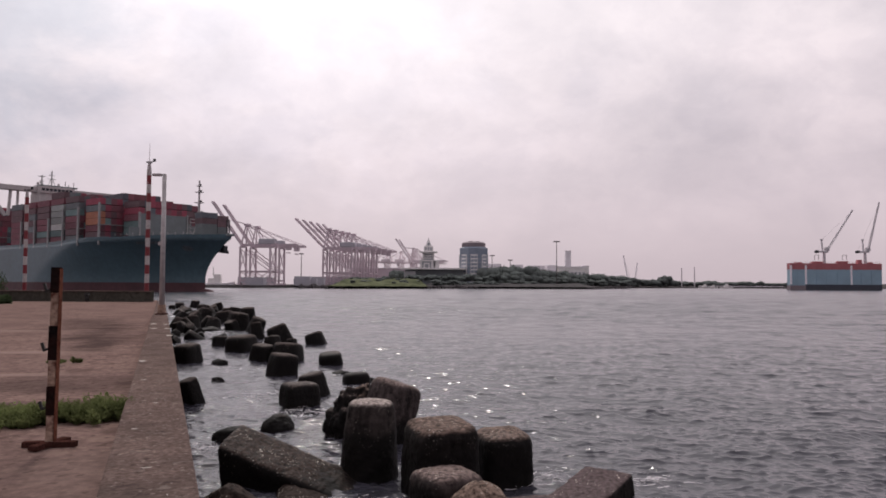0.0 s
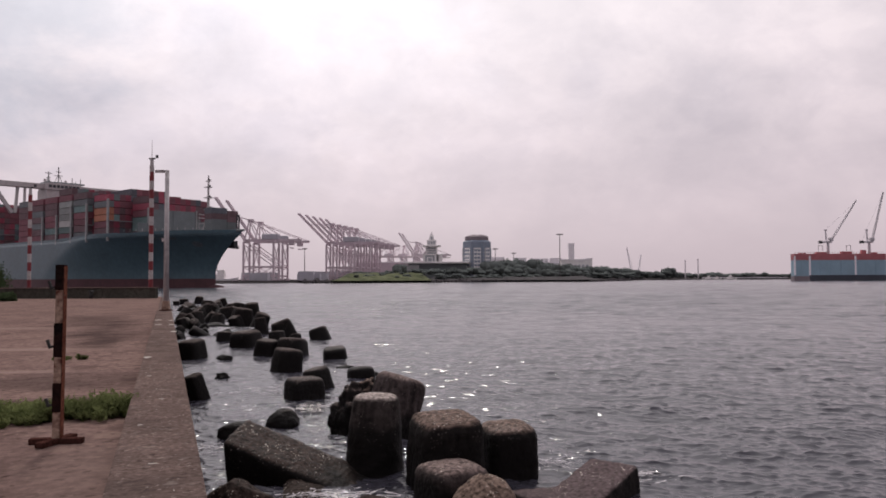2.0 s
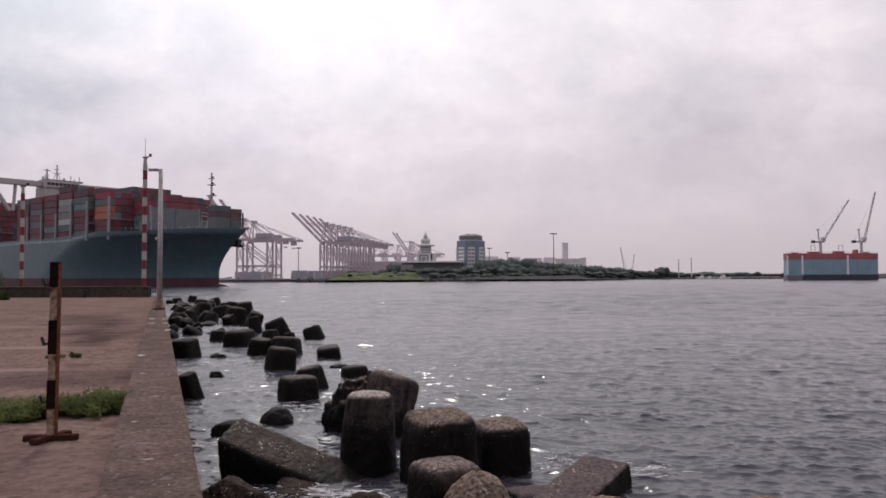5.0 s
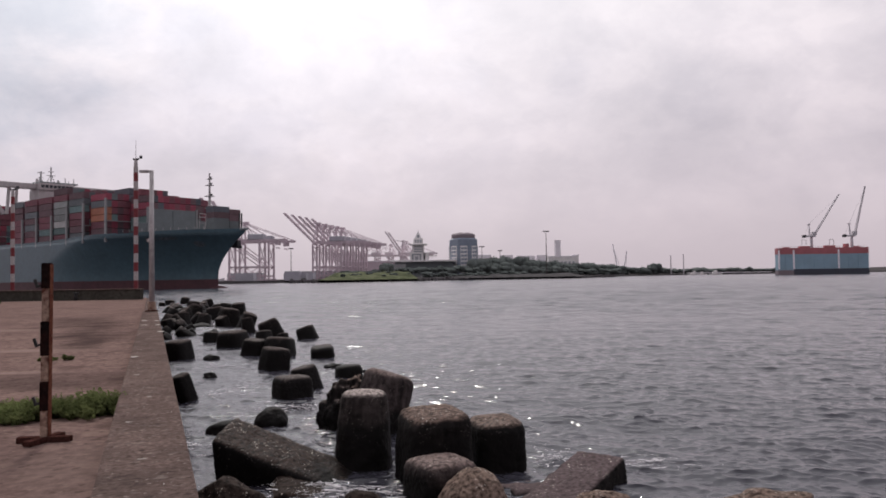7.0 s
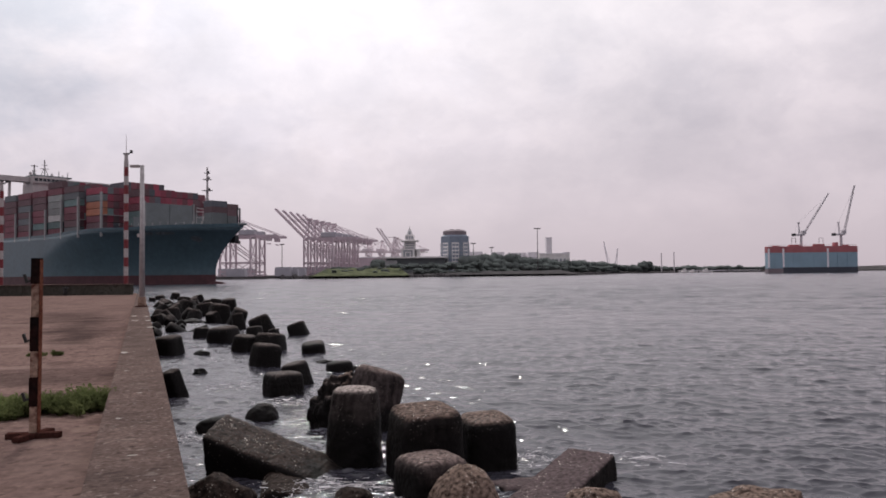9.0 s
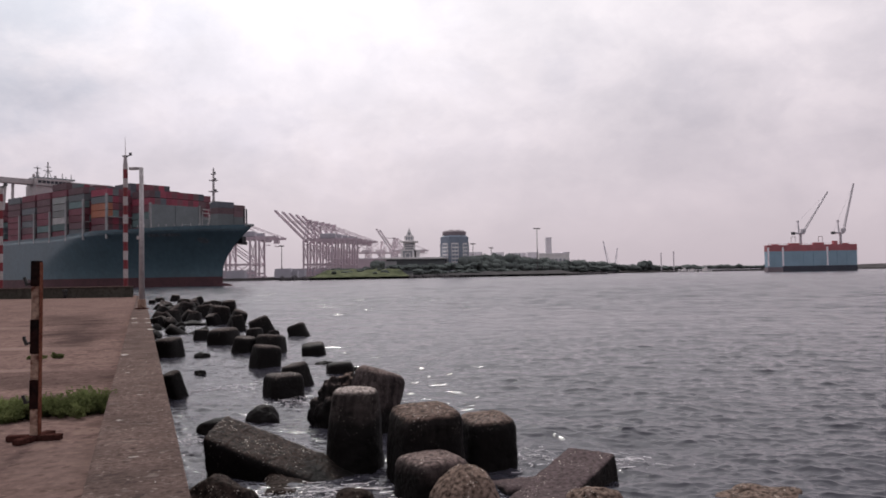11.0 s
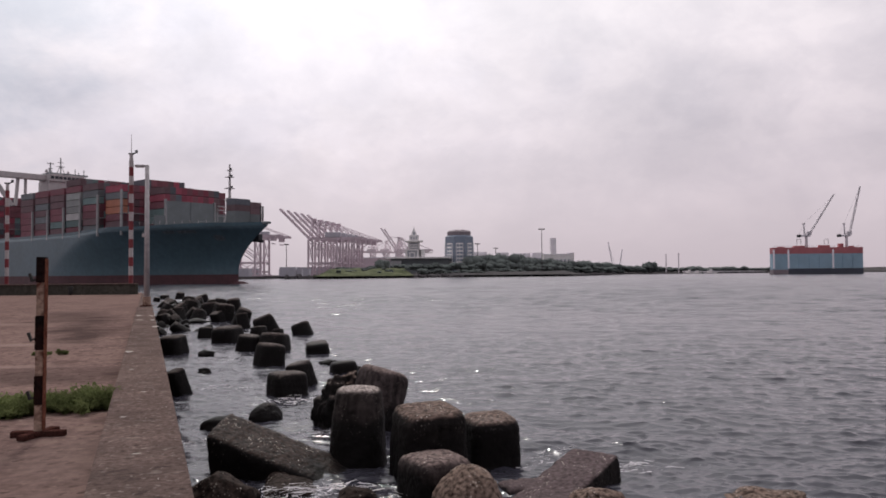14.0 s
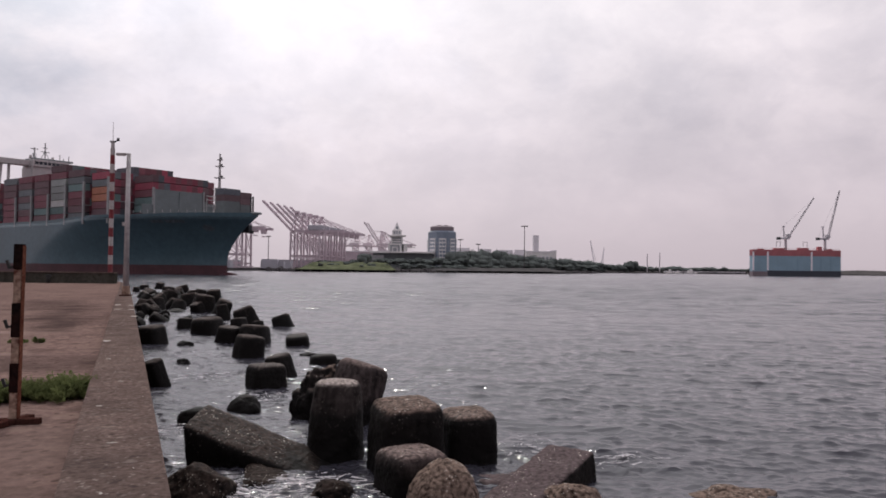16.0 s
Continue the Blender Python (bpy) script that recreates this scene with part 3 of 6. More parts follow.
def water_sheet():
    rng = np.random.default_rng(4)
    front = np.radians(np.linspace(-40, 40, 540))
    back = np.radians(np.linspace(40, 320, 60))[1:-1]
    az = np.concatenate([front, back])
    r = [0.3]
    while r[-1] < 4600:
        k = 1.0022 if 7 < r[-1] < 45 else 1.0034 if 7 < r[-1] < 110 else 1.0062 if r[-1] < 400 else 1.011 if r[-1] < 800 else 1.04
        r.append(r[-1] * k + (0.01 if r[-1] < 7 else 0.0))
    r = np.array(r)
    A, R = np.meshgrid(az, r)
    X, Y = R * np.sin(A), R * np.cos(A)
    Zv = np.zeros_like(X)
    DX, DY = np.zeros_like(X), np.zeros_like(X)
    main = math.atan2(WAVE_WAY.y, WAVE_WAY.x)
    ring = np.gradient(r)[:, None] * np.ones_like(X)
    cell = np.maximum(R * (front[1] - front[0]), ring)
    for i in range(110):
        lam = 0.15 * (4.0 / 0.15) ** (rng.random() ** 1.9)
        amp = lam / 6.283 * (0.035 if lam < 0.6 else 0.025 if lam < 1.3 else 0.014)
        a = main + rng.normal(0, 0.5)
        k, ph = 2 * math.pi / lam, rng.random() * 6.283
        cx, cy = math.cos(a), math.sin(a)
        th = k * (X * cx + Y * cy) + ph
        fade = np.clip((lam / cell - 2.2) / 2.0, 0, 1)
        Zv += amp * fade * np.cos(th)
        DX -= amp * 1.15 * fade * cx * np.sin(th)
        DY -= amp * 1.15 * fade * cy * np.sin(th)
    far = np.clip((R - 35) / 70, 0, 1)
    for i in range(36):      # longer waves out on the open harbour
        lam = 1.8 * (9.0 / 1.8) ** rng.random()
        a = main + rng.normal(0, 0.55)
        k, ph = 2 * math.pi / lam, rng.random() * 6.283
        cx, cy = math.cos(a), math.sin(a)
        th = k * (X * cx + Y * cy) + ph
        Zv += lam / 6.283 * 0.026 * far * np.clip((lam / cell - 2.2) / 2.0, 0, 1) * np.cos(th)
    # gusts: patches of livelier and calmer water
    gust = 1.0 + 0.2 * np.sin(X * 0.11 + 1.0 + 0.6 * np.sin(Y * 0.07)) * np.sin(Y * 0.083 + 0.5)
    # short cross-chop in the strip between the sea wall and the stones
    off = X * math.cos(radians(19.8)) + Y * math.sin(radians(19.8))
    gust = gust * np.clip((R - 1) / 4, 0, 1) * (0.88 + 0.12 * np.clip((off - 4.0) / 5.0, 0, 1))
    Zv, DX, DY = Zv * gust, DX * gust, DY * gust
    n, m = len(az), len(r)
    V = np.stack([X + DX, Y + DY, Zv], -1).reshape(-1, 3)
    V = np.vstack([V, [[0, 0, 0]]])
    i, j = np.meshgrid(np.arange(m - 1), np.arange(n), indexing="ij")
    q = np.stack([i * n + j, i * n + (j + 1) % n, (i + 1) * n + (j + 1) % n, (i + 1) * n + j], -1).reshape(-1, 4)
    faces = q[:, ::-1].tolist() + [[len(V) - 1, k, (k + 1) % n] for k in range(n)]
    me = bpy.data.meshes.new("water")
    me.from_pydata(V.tolist(), [], faces)
    me.polygons.foreach_set("use_smooth", [True] * len(me.polygons))
    me.materials.append(M["water"])
    ob = new("water", me)
    return tagged(ob, "choppy grey-green harbour water with small wind waves", "water", kind="structure")


water = water_sheet()

# ---- quay, along its sea wall: s along the wall, n to the seaward side ----
QUAY = Matrix.Rotation(radians(19.8), 4, "Z")       # local y runs along the wall
FLOOR_Z, WALL_Z = 1.7, 1.9


def quay_point(n, s, z=0.0):
    return QUAY @ Vector((n, s, z))


def quay():
    f = thing("quay_floor", "stained brown concrete quay floor in cast slabs", "quay", kind="structure")
    me_by = {}
    joints_s = [-14, -6, 2.2, 9.55, 16.7, 22, 29, 36, 43, 50, 57, 66, 76]
    joints_n = [-0.36, -6.2, -12.2, -18.2, -24.2, -34, -46, -60]
    core = boxm(-60, 0.2, -14, 76, -3.0, FLOOR_Z - 0.05)
    c = part("quay_core", core, "darkwall", f)
    c.matrix_basis = QUAY
    for i in range(len(joints_s) - 1):
        for j in range(len(joints_n) - 1):
            s0, s1, n1, n0 = joints_s[i] + 0.004, joints_s[i + 1] - 0.004, joints_n[j] - 0.004, joints_n[j + 1] + 0.004
            lift = random.uniform(-0.003, 0.003)
            p = part("slab", boxm(n0, n1, s0, s1, FLOOR_Z - 0.12, FLOOR_Z + lift, bevel=0.005), "quay", f)
            p.matrix_basis = QUAY
    w = thing("sea_wall", "low weathered concrete sea wall with a flat top", "wall", kind="structure")
    cuts = [-14, -5, 4.0, 13.2, 22.5, 31.6, 36.0]
    for a, b in zip(cuts, cuts[1:]):
        bm = boxm(-0.348, 0.273, a + 0.006, b - 0.006, -2.5, WALL_Z, bevel=0.025)
        p = part("wall_section", bm, "wall", w)
        p.matrix_basis = QUAY
    p = part("wall_section", boxm(-0.348, 0.273, 36.0, 69, -2.5, FLOOR_Z + 0.08, bevel=0.03), "wall", w)
    p.matrix_basis = QUAY
    return f, w


quay()


def end_wall():
    w = thing("end_wall", "low dark mossy concrete wall along the quay's far end", "wall", kind="structure")
    xs = [-37.5, -33, -28.6, -24.2]
    for a, b in zip(xs, xs[1:]):
        part("wall_section", boxm(a + 0.01, b - 0.01, 64.8, 65.5, FLOOR_Z - 0.1, FLOOR_Z + 0.84, bevel=0.03), "darkwall", w)
    part("coping", boxm(-37.5, -24.2, 64.7, 65.6, FLOOR_Z + 0.84, FLOOR_Z + 0.92, bevel=0.02), "wall", w)
    b = thing("mooring_bollard", "short black iron bollard before the low end wall", "bollard", Matrix.Translation((-29.3, 64.3, FLOOR_Z)))
    bm = tube(bmesh.new(), (0, 0, 0), (0, 0, 0.55), 0.16, 0.14)
    part("shaft", bm, "black", b, smooth=True)
    part("cap", tube(bmesh.new(), (0, 0, 0.55), (0, 0, 0.7), 0.24, 0.2), "black", b)


end_wall()


# ---- striped masts, street lamp, rope post ----
def striped_mast(x, y, z0, height, radius, band, label, antenna=True):
    t = thing("striped_mast", label, "mast", Matrix.Translation((x, y, z0)), group="striped masts")
    part("base_plate", boxm(-0.35, 0.35, -0.35, 0.35, 0, 0.06, bevel=0.01), "galv", t)
    z, k = 0.06, 1
    while z < height - 0.7:
        h = min(band, height - 0.7 - z)
        part("band", tube(bmesh.new(), (0, 0, z), (0, 0, z + h), radius, radius, 14), "red" if k % 2 == 0 else "white", t, "red painted band" if k % 2 == 0 else "white painted band", smooth=False)
        z += h
        k += 1
    part("cap", tube(bmesh.new(), (0, 0, z), (0, 0, height), radius * 0.85, radius * 0.7), "galv", t)
    head = bmesh.new()
    box(head, -0.22, 0.22, -0.1, 0.1, height - 0.12, height)
    beam(head, (0.1, 0, height - 0.05), (0.42, 0, height + 0.02), 0.06)
    box(head, 0.34, 0.52, -0.09, 0.09, height, height + 0.24)
    part("camera_bracket", head, "shipdark", t)
    if antenna:
        part("whip_antenna", tube(bmesh.new(), (0, 0, height), (0, 0, height + 1.6), 0.03, 0.012, 8), "galv", t)
    return t


striped_mast(-25.11, 66.2, 1.7, 11.97, 0.19, 0.765, "tall red and white banded steel mast behind the low end wall")
striped_mast(-37.0, 69.0, 1.7, 9.85, 0.17, 0.765, "red and white banded steel mast at the quay's far end", antenna=False)


def street_lamp():
    p = quay_point(0.03, 35.93, WALL_Z)
    t = thing("street_lamp", "grey galvanised street lamp with a short flat arm", "street lamp", Matrix.Translation(p))
    part("base_plate", boxm(-0.22, 0.22, -0.22, 0.22, 0, 0.05, bevel=0.01), "rust", t)
    pole = part("pole", tube(bmesh.new(), (0, 0, 0.05), (0, 0, 6.12), 0.12, 0.085, 16), "galv", t, smooth=True)
    part("collar", boxm(-0.13, 0.13, -0.14, 0.14, 0.05, 0.42, bevel=0.03), "post_paint", t, "rust-streaked pale foot of the pole")
    part("arm", beam(bmesh.new(), (0.06, 0, 6.07), (-0.22, 0, 6.10), 0.07), "galv", pole)
    part("lantern", boxm(-0.52, -0.12, -0.09, 0.09, 6.02, 6.14, bevel=0.03), "galv", pole)
    part("clip", boxm(-0.2, -0.1, -0.06, 0.06, 3.0, 3.15, bevel=0.01), "white", pole)


street_lamp()


def rope_post():
    t = thing("rope_post", "rusty steel rope post with hooks and peeling paint, on cross feet", "post", Matrix.Translation((-3.675, 7.43, FLOOR_Z)) @ pose(0, 0, 0, 0, 0.6, 8))
    part("foot", boxm(-0.24, 0.24, -0.045, 0.045, 0, 0.055, bevel=0.01), "rust", t)
    p = part("foot", boxm(-0.24, 0.24, -0.045, 0.045, 0.0, 0.05, bevel=0.01), "rust", t)
    p.matrix_basis = pose(0, 0, 0.004, 0, 0, 70)
    zs = [0.05, 0.30, 0.57, 0.815, 1.135, 1.45, 1.69]
    kinds = ["post_paint", "rust_black", "post_paint", "rust_black", "post_paint", "rust_black"]
    for a, b, k in zip(zs, zs[1:], kinds):
        bm = bmesh.new()
        g = 0.041 if k != "post_paint" else 0.035
        box(bm, -g, g, -g, g, a, b, bevel=0.008)
        part("post_length" if k == "post_paint" else "sleeve", bm, "post_paint" if k == "post_paint" else "sleeve", t, "flaking pale paint over rust" if k == "post_paint" else "dark red-black painted sleeve")
    for a, b in ((0.06, 0.5), (0.5, 1.0), (1.0, 1.4), (1.4, 1.68)):
        part("rust_strip", boxm(0.0405, 0.046, -0.041, 0.041, a, b - 0.004), "rust_red", t, "bare orange rust along one side")
    for z in (0.37, 0.92, 1.48):
        hk = bmesh.new()
        beam(hk, (-0.04, 0, z), (-0.08, 0, z - 0.015), 0.02)
        beam(hk, (-0.08, 0, z - 0.025), (-0.108, 0, z + 0.055), 0.024)
        part("hook", hk, "black", t)


M["rust_red"] = material("bare_orange_rust", (0.17, 0.070, 0.048), 0.9, grain=30, vary=0.4, coarse=9, stain=0.8, stain_color=(0.09, 0.03, 0.022), bump=0.4, bump_scale=70)
M["sleeve"] = material("dark_red_black_sleeve", (0.011, 0.0085, 0.0085), 0.85, grain=25, vary=0.4, coarse=6, stain=0.4, stain_color=(0.060, 0.020, 0.016), bump=0.3, bump_scale=60)
rope_post()


# ---- tetrapods ----
def leg_profile(bm, r_root, r_tip, length, square, rng, fine=False, belly=1.6, rim=1.0):
    """One leg along +z from the centre to its tip: a tapering, rounded-square section with a rounded rim; belly: how late it narrows."""
    e = rim * r_tip
    rings = [(f * (length - 0.34 * e), r_root + (r_tip * 1.02 - r_root) * f ** belly) for f in (0, 0.2, 0.4, 0.52, 0.62, 0.71, 0.79, 0.86, 0.93, 1.0)]
    rings += [(length - a * e, r_tip - b * e) for a, b in ((0.22, 0.015), (0.12, 0.07), (0.05, 0.15), (0.012, 0.26), (0.0, 0.40))] + [(length + 0.004, r_tip * 0.3)]
    seg, prev = (84 if fine else 32), None
    calm = min(1.0, 0.42 / r_tip)
    if fine:
        more = []
        for (z0, r0), (z1, r1) in zip(rings, rings[1:]):
            n_ = max(1, int((z1 - z0) / 0.03), int(abs(r1 - r0) / 0.04))
            more += [(z0 + (z1 - z0) * i / n_, r0 + (r1 - r0) * i / n_) for i in range(n_)]
        rings = more + [rings[-1]]
    seed = Vector((rng.uniform(0, 50), rng.uniform(0, 50), rng.uniform(0, 50)))
    for z, r in rings:
        row = []
        for i in range(seg):
            a = 2 * math.pi * i / seg
            c, s = math.cos(a), math.sin(a)
            k = (abs(c) ** square + abs(s) ** square) ** (-1 / square)
            p = Vector((c * k * r, s * k * r, z))
            # worn and chipped: broad dents, then pits
            w = 1 + calm * 0.05 * noise.noise(p * 1.7 + seed) + 0.03 * noise.noise(p * 5.0 + seed) + 0.012 * noise.noise(p * 13.0 + seed)
            if fine:      # pits, chips and shells
                w += calm * 0.016 * noise.noise(p * 21.0 + seed) - calm * 0.035 * max(0.0, noise.noise(p * 8.0 + seed) - 0.35) + calm * 0.012 * noise.noise(p * 45.0 + seed)
            lift = 0.035 * r * noise.noise(p * 4.0 + seed) + (0.012 * noise.noise(p * 17.0 + seed) + 0.007 * noise.noise(p * 41.0 + seed) if fine else 0.0)
            row.append(bm.verts.new((p.x * w, p.y * w, z + lift)))
        if prev:
            for i in range(seg):
                bm.faces.new((prev[i], prev[(i + 1) % seg], row[(i + 1) % seg], row[i]))
        prev = row
    top = bm.verts.new((0, 0, length + 0.012))
    for i in range(seg):
        bm.faces.new((prev[i], prev[(i + 1) % seg], top))


def tetrapod(tip, axis, r, length=1.55, square=3.0, spin=0.0, taper=1.12, belly=1.6, label="dark sea-worn concrete tetrapod standing in the water", mat=None):
    """tip: the centre of the exposed leg's end; axis: that leg's way; r: its radius at the tip."""
    rng = random.Random(int(abs(tip[0]) * 100 + abs(tip[1]) * 31))
    axis = Vector(axis).normalized()
    t = thing("tetrapod", label, "tetrapod", Matrix.Translation(Vector(tip) - axis * length) @ axis.to_track_quat("Z", "Y").to_matrix().to_4x4() @ Matrix.Rotation(radians(spin), 4, "Z"), "tetrapods before the sea wall")
    ways = [Vector((0, 0, 1))] + [Vector((math.sin(radians(109.5)) * math.cos(a), math.sin(radians(109.5)) * math.sin(a), math.cos(radians(109.5)))) for a in (0, 2.094, 4.189)]
    for w in ways:
        one = bmesh.new()
        close = tip[1] < 24 and w.z > 0.9
        leg_profile(one, r * taper, r, length, square, rng, close, belly)
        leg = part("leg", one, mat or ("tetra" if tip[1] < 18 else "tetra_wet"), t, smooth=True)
        if not close:
            leg.data.set_sharp_from_angle(angle=radians(38))
        leg.matrix_basis = w.to_track_quat("Z", "Y").to_matrix().to_4x4()
    return t


TETRAPODS = [  # tip x, y, z; leg's way; tip radius; squareness; spin; taper; belly
    (-6.96, 42.19, 0.61, -0.34, 0.09, 0.93, 0.48, 3.3, 17, 1.26, 1.6),
    (-4.55, 31.82, 0.46, -0.08, -0.14, 1.0, 0.46, 3.1, 38, 1.16, 1.6),
    (-3.82, 21.16, 0.59, -0.01, -0.0, 1.0, 0.45, 4.2, 33, 1.24, 1.6),
    (-3.87, 23.06, 0.62, -0.22, -0.07, 0.97, 0.34, 3.2, 34, 1.27, 1.6),
    (-5.6, 27.97, 0.76, 0.13, 0.03, 0.98, 0.45, 3.8, 26, 1.17, 1.6),
    (-6.52, 33.38, 0.74, 0.07, 0.08, 1.0, 0.57, 3.0, 24, 1.32, 1.6),
    (-7.58, 33.25, 0.68, 0.1, -0.07, 1.0, 0.41, 3.9, 17, 1.33, 1.6),
    (-9.3, 43.56, 0.91, -0.39, -0.05, 0.96, 0.55, 4.1, 10, 1.32, 1.6),
    (-9.66, 37.6, 0.76, -0.07, -0.05, 1.0, 0.62, 4.2, 33, 1.24, 1.6),
    (-11.55, 40.78, 0.53, 0.02, 0.09, 1.0, 0.38, 3.5, 32, 1.22, 1.6),
    (-14.22, 54.81, 1.23, 0.15, 0.01, 1.0, 0.62, 3.8, 29, 1.33, 1.6),
    (-12.25, 52.67, 0.93, 0.41, -0.03, 0.96, 0.45, 3.2, 31, 1.31, 1.6),
    (-17.19, 68.94, 1.17, -0.06, -0.12, 1.0, 0.54, 3.9, 28, 1.2, 1.6),
    (-17.98, 64.29, 0.99, -0.14, 0.05, 1.0, 0.69, 3.1, 32, 1.31, 1.6),
    (-20.18, 67.07, 1.09, 0.36, 0.28, 0.94, 0.48, 3.5, 15, 1.19, 1.6),
    (-21.56, 78.91, 0.83, -0.04, -0.01, 0.99, 0.7, 3.1, 9, 1.27, 1.6),
    (-33.17, 104.91, 0.98, 0.15, -0.11, 1.0, 0.45, 4.1, 20, 1.34, 1.6),
    (-27.12, 93.74, 0.93, -0.28, -0.08, 0.98, 0.56, 3.1, 9, 1.27, 1.6),
    (-28.45, 86.82, 0.67, 0.25, 0.09, 0.97, 0.61, 3.7, 9, 1.19, 1.6),
    (-35.4, 105.19, 0.67, -0.02, -0.04, 1.0, 0.52, 4.2, 17, 1.32, 1.6),
    (-18.03, 56.16, 0.91, -0.17, 0.2, 0.97, 0.44, 3.8, 21, 1.27, 1.6),
    (-17.36, 50.96, 0.72, -0.27, -0.12, 0.98, 0.29, 3.6, 25, 1.24, 1.6),
    (-10.52, 32.21, 0.75, -0.07, -0.08, 1.0, 0.46, 4.2, 21, 1.25, 1.6),
    (-6.82, 21.0, 0.68, -0.25, -0.2, 0.96, 0.22, 3.7, 23, 1.16, 1.6),
    (-1.19, 13.35, 1.28, 0.02, 0.0, 1.0, 0.385, 2.3, 0, 1.5, 1.2),
    (-0.88, 16.28, 1.22, 0.29, 0.1, 0.95, 0.44, 3.6, 30, 1.15, 1.6),
    (-0.01, 12.3, 1.1, -0.0, -0.1, 1.0, 0.51, 4.2, 22, 1.12, 1.6),
    (1.02, 13.1, 0.82, -0.0, -0.08, 1.0, 0.42, 4.2, 20, 1.12, 1.6),
    (0.08, 11.29, 0.59, 0.0, 0.0, 1.0, 0.43, 5.5, 30, 1.12, 1.6),
    (-2.83, 25.96, 0.33, -0.05, 0.02, 1.0, 0.41, 3.8, 39, 1.24, 1.6),
    (-25.19, 81.75, 0.93, -0.22, 0.4, 0.92, 0.47, 3.9, -1, 1.16, 1.6),
    (-26.02, 88.17, 0.75, -0.19, -0.3, 0.97, 0.5, 3.3, 42, 1.24, 1.6),
    (-20.82, 78.7, 0.89, 0.13, 0.11, 0.96, 0.5, 3.4, 12, 1.23, 1.6),
    (-33.96, 98.19, 0.56, 0.07, -0.01, 1.0, 0.38, 3.9, 12, 1.16, 1.6),
    (-24.34, 73.78, 0.57, 0.34, 0.22, 0.85, 0.42, 3.3, 24, 1.3, 1.6),
    (-21.68, 69.07, 0.73, -0.34, -0.23, 0.91, 0.4, 3.8, 11, 1.18, 1.6),
    (-16.93, 58.25, 0.65, 0.12, 0.37, 0.91, 0.42, 3.5, 7, 1.31, 1.6),
    (-14.66, 53.95, 0.68, -0.28, -0.33, 0.94, 0.38, 4.1, 8, 1.24, 1.6),
    (-11.24, 47.04, 0.93, -0.19, 0.07, 0.98, 0.33, 3.2, 43, 1.31, 1.6),
    (-8.75, 40.27, 0.58, -0.12, 0.11, 0.96, 0.34, 4.0, 12, 1.28, 1.6),
    (-7.33, 38.07, 0.59, -0.15, 0.12, 0.98, 0.22, 3.4, 10, 1.3, 1.6),
]
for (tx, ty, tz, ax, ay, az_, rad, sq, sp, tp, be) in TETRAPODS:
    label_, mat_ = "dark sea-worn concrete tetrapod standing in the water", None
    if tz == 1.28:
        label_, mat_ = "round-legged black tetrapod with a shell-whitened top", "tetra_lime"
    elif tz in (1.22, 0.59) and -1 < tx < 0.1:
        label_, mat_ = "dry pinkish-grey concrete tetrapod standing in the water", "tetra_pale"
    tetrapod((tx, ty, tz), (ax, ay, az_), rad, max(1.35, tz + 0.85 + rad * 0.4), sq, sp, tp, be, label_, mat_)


rng = random.Random(31)
for i in range(20):          # the jumbled heap off the quay's far end
    s_ = rng.uniform(56, 96)
    at = quay_point(rng.uniform(0.9, 4.2) + (s_ - 56) * 0.03, s_, rng.uniform(0.3, 0.75))
    tetrapod(at, (rng.uniform(-0.7, 0.7), rng.uniform(-0.6, 0.4), 0.8), rng.uniform(0.36, 0.5), 1.5, 3.6, rng.uniform(0, 60), 1.24)


for n_, s_, z_, ax_, ay_, r_ in ((0.9, 45.0, 0.18, 0.8, -0.3, 0.26), (1.4, 47.5, 0.36, -0.7, -0.4, 0.28), (0.9, 50.5, 0.24, 0.5, -0.7, 0.26), (1.8, 53.5, 0.52, 0.3, -0.5, 0.30), (1.1, 55.5, 0.45, -0.8, 0.1, 0.28), (2.5, 50.0, 0.12, 0.9, 0.2, 0.26)):
    tetrapod(quay_point(n_, s_, z_), (ax_, ay_, 0.6), r_, 1.4, 3.4, 40 * n_, 1.26)


def boulder(x, y, z, sx, sy, sz, seed, mat="tetra_wet", rough=1.0, label="dark wet boulder just above the water"):
    bm = bmesh.new()
    bmesh.ops.create_icosphere(bm, subdivisions=4 if y > 18 else 5, radius=1)
    for v in bm.verts:
        n = noise.noise(v.co * 1.3 + Vector((seed * 3.1, seed, 0))) * 0.35 * min(1.0, rough) + noise.noise(v.co * 3.5 + Vector((seed, 0, 2))) * 0.12 * rough
        n += (noise.noise(v.co * 9.0 + Vector((0, seed, 5))) * 0.05 + noise.noise(v.co * 22.0 + Vector((seed, 1, 0))) * 0.02) * rough
        v.co *= 1 + n
        v.co = Vector((v.co.x * sx, v.co.y * sy, v.co.z * sz))
    ob = part("boulder", bm, mat, smooth=True)
    ob.location = (x, y, z)
    return tagged(ob, label, "rock", "boulders before the sea wall")


BOULDERS = [
    (-2.46, 26.37, -0.02, 0.29, 0.23, 0.12),
    (-3.66, 28.40, -0.02, 0.31, 0.25, 0.15),
    (-8.98, 31.75, -0.02, 0.34, 0.28, 0.20),
    (-7.39, 25.86, -0.02, 0.25, 0.20, 0.19),
    (-16.05, 54.27, -0.02, 0.88, 0.70, 0.25),
]
for i, row in enumerate(BOULDERS):
    boulder(*row, i + 1)
boulder(-3.62, 17.5, -0.06, 0.38, 0.30, 0.40, 31, "tetra_wet", 0.35, "smooth dark wet boulder behind a fallen leg")
boulder(-4.30, 16.4, -0.04, 0.48, 0.32, 0.33, 32, "tetra_wet", 0.4, "smooth dark wet boulder behind a fallen leg")
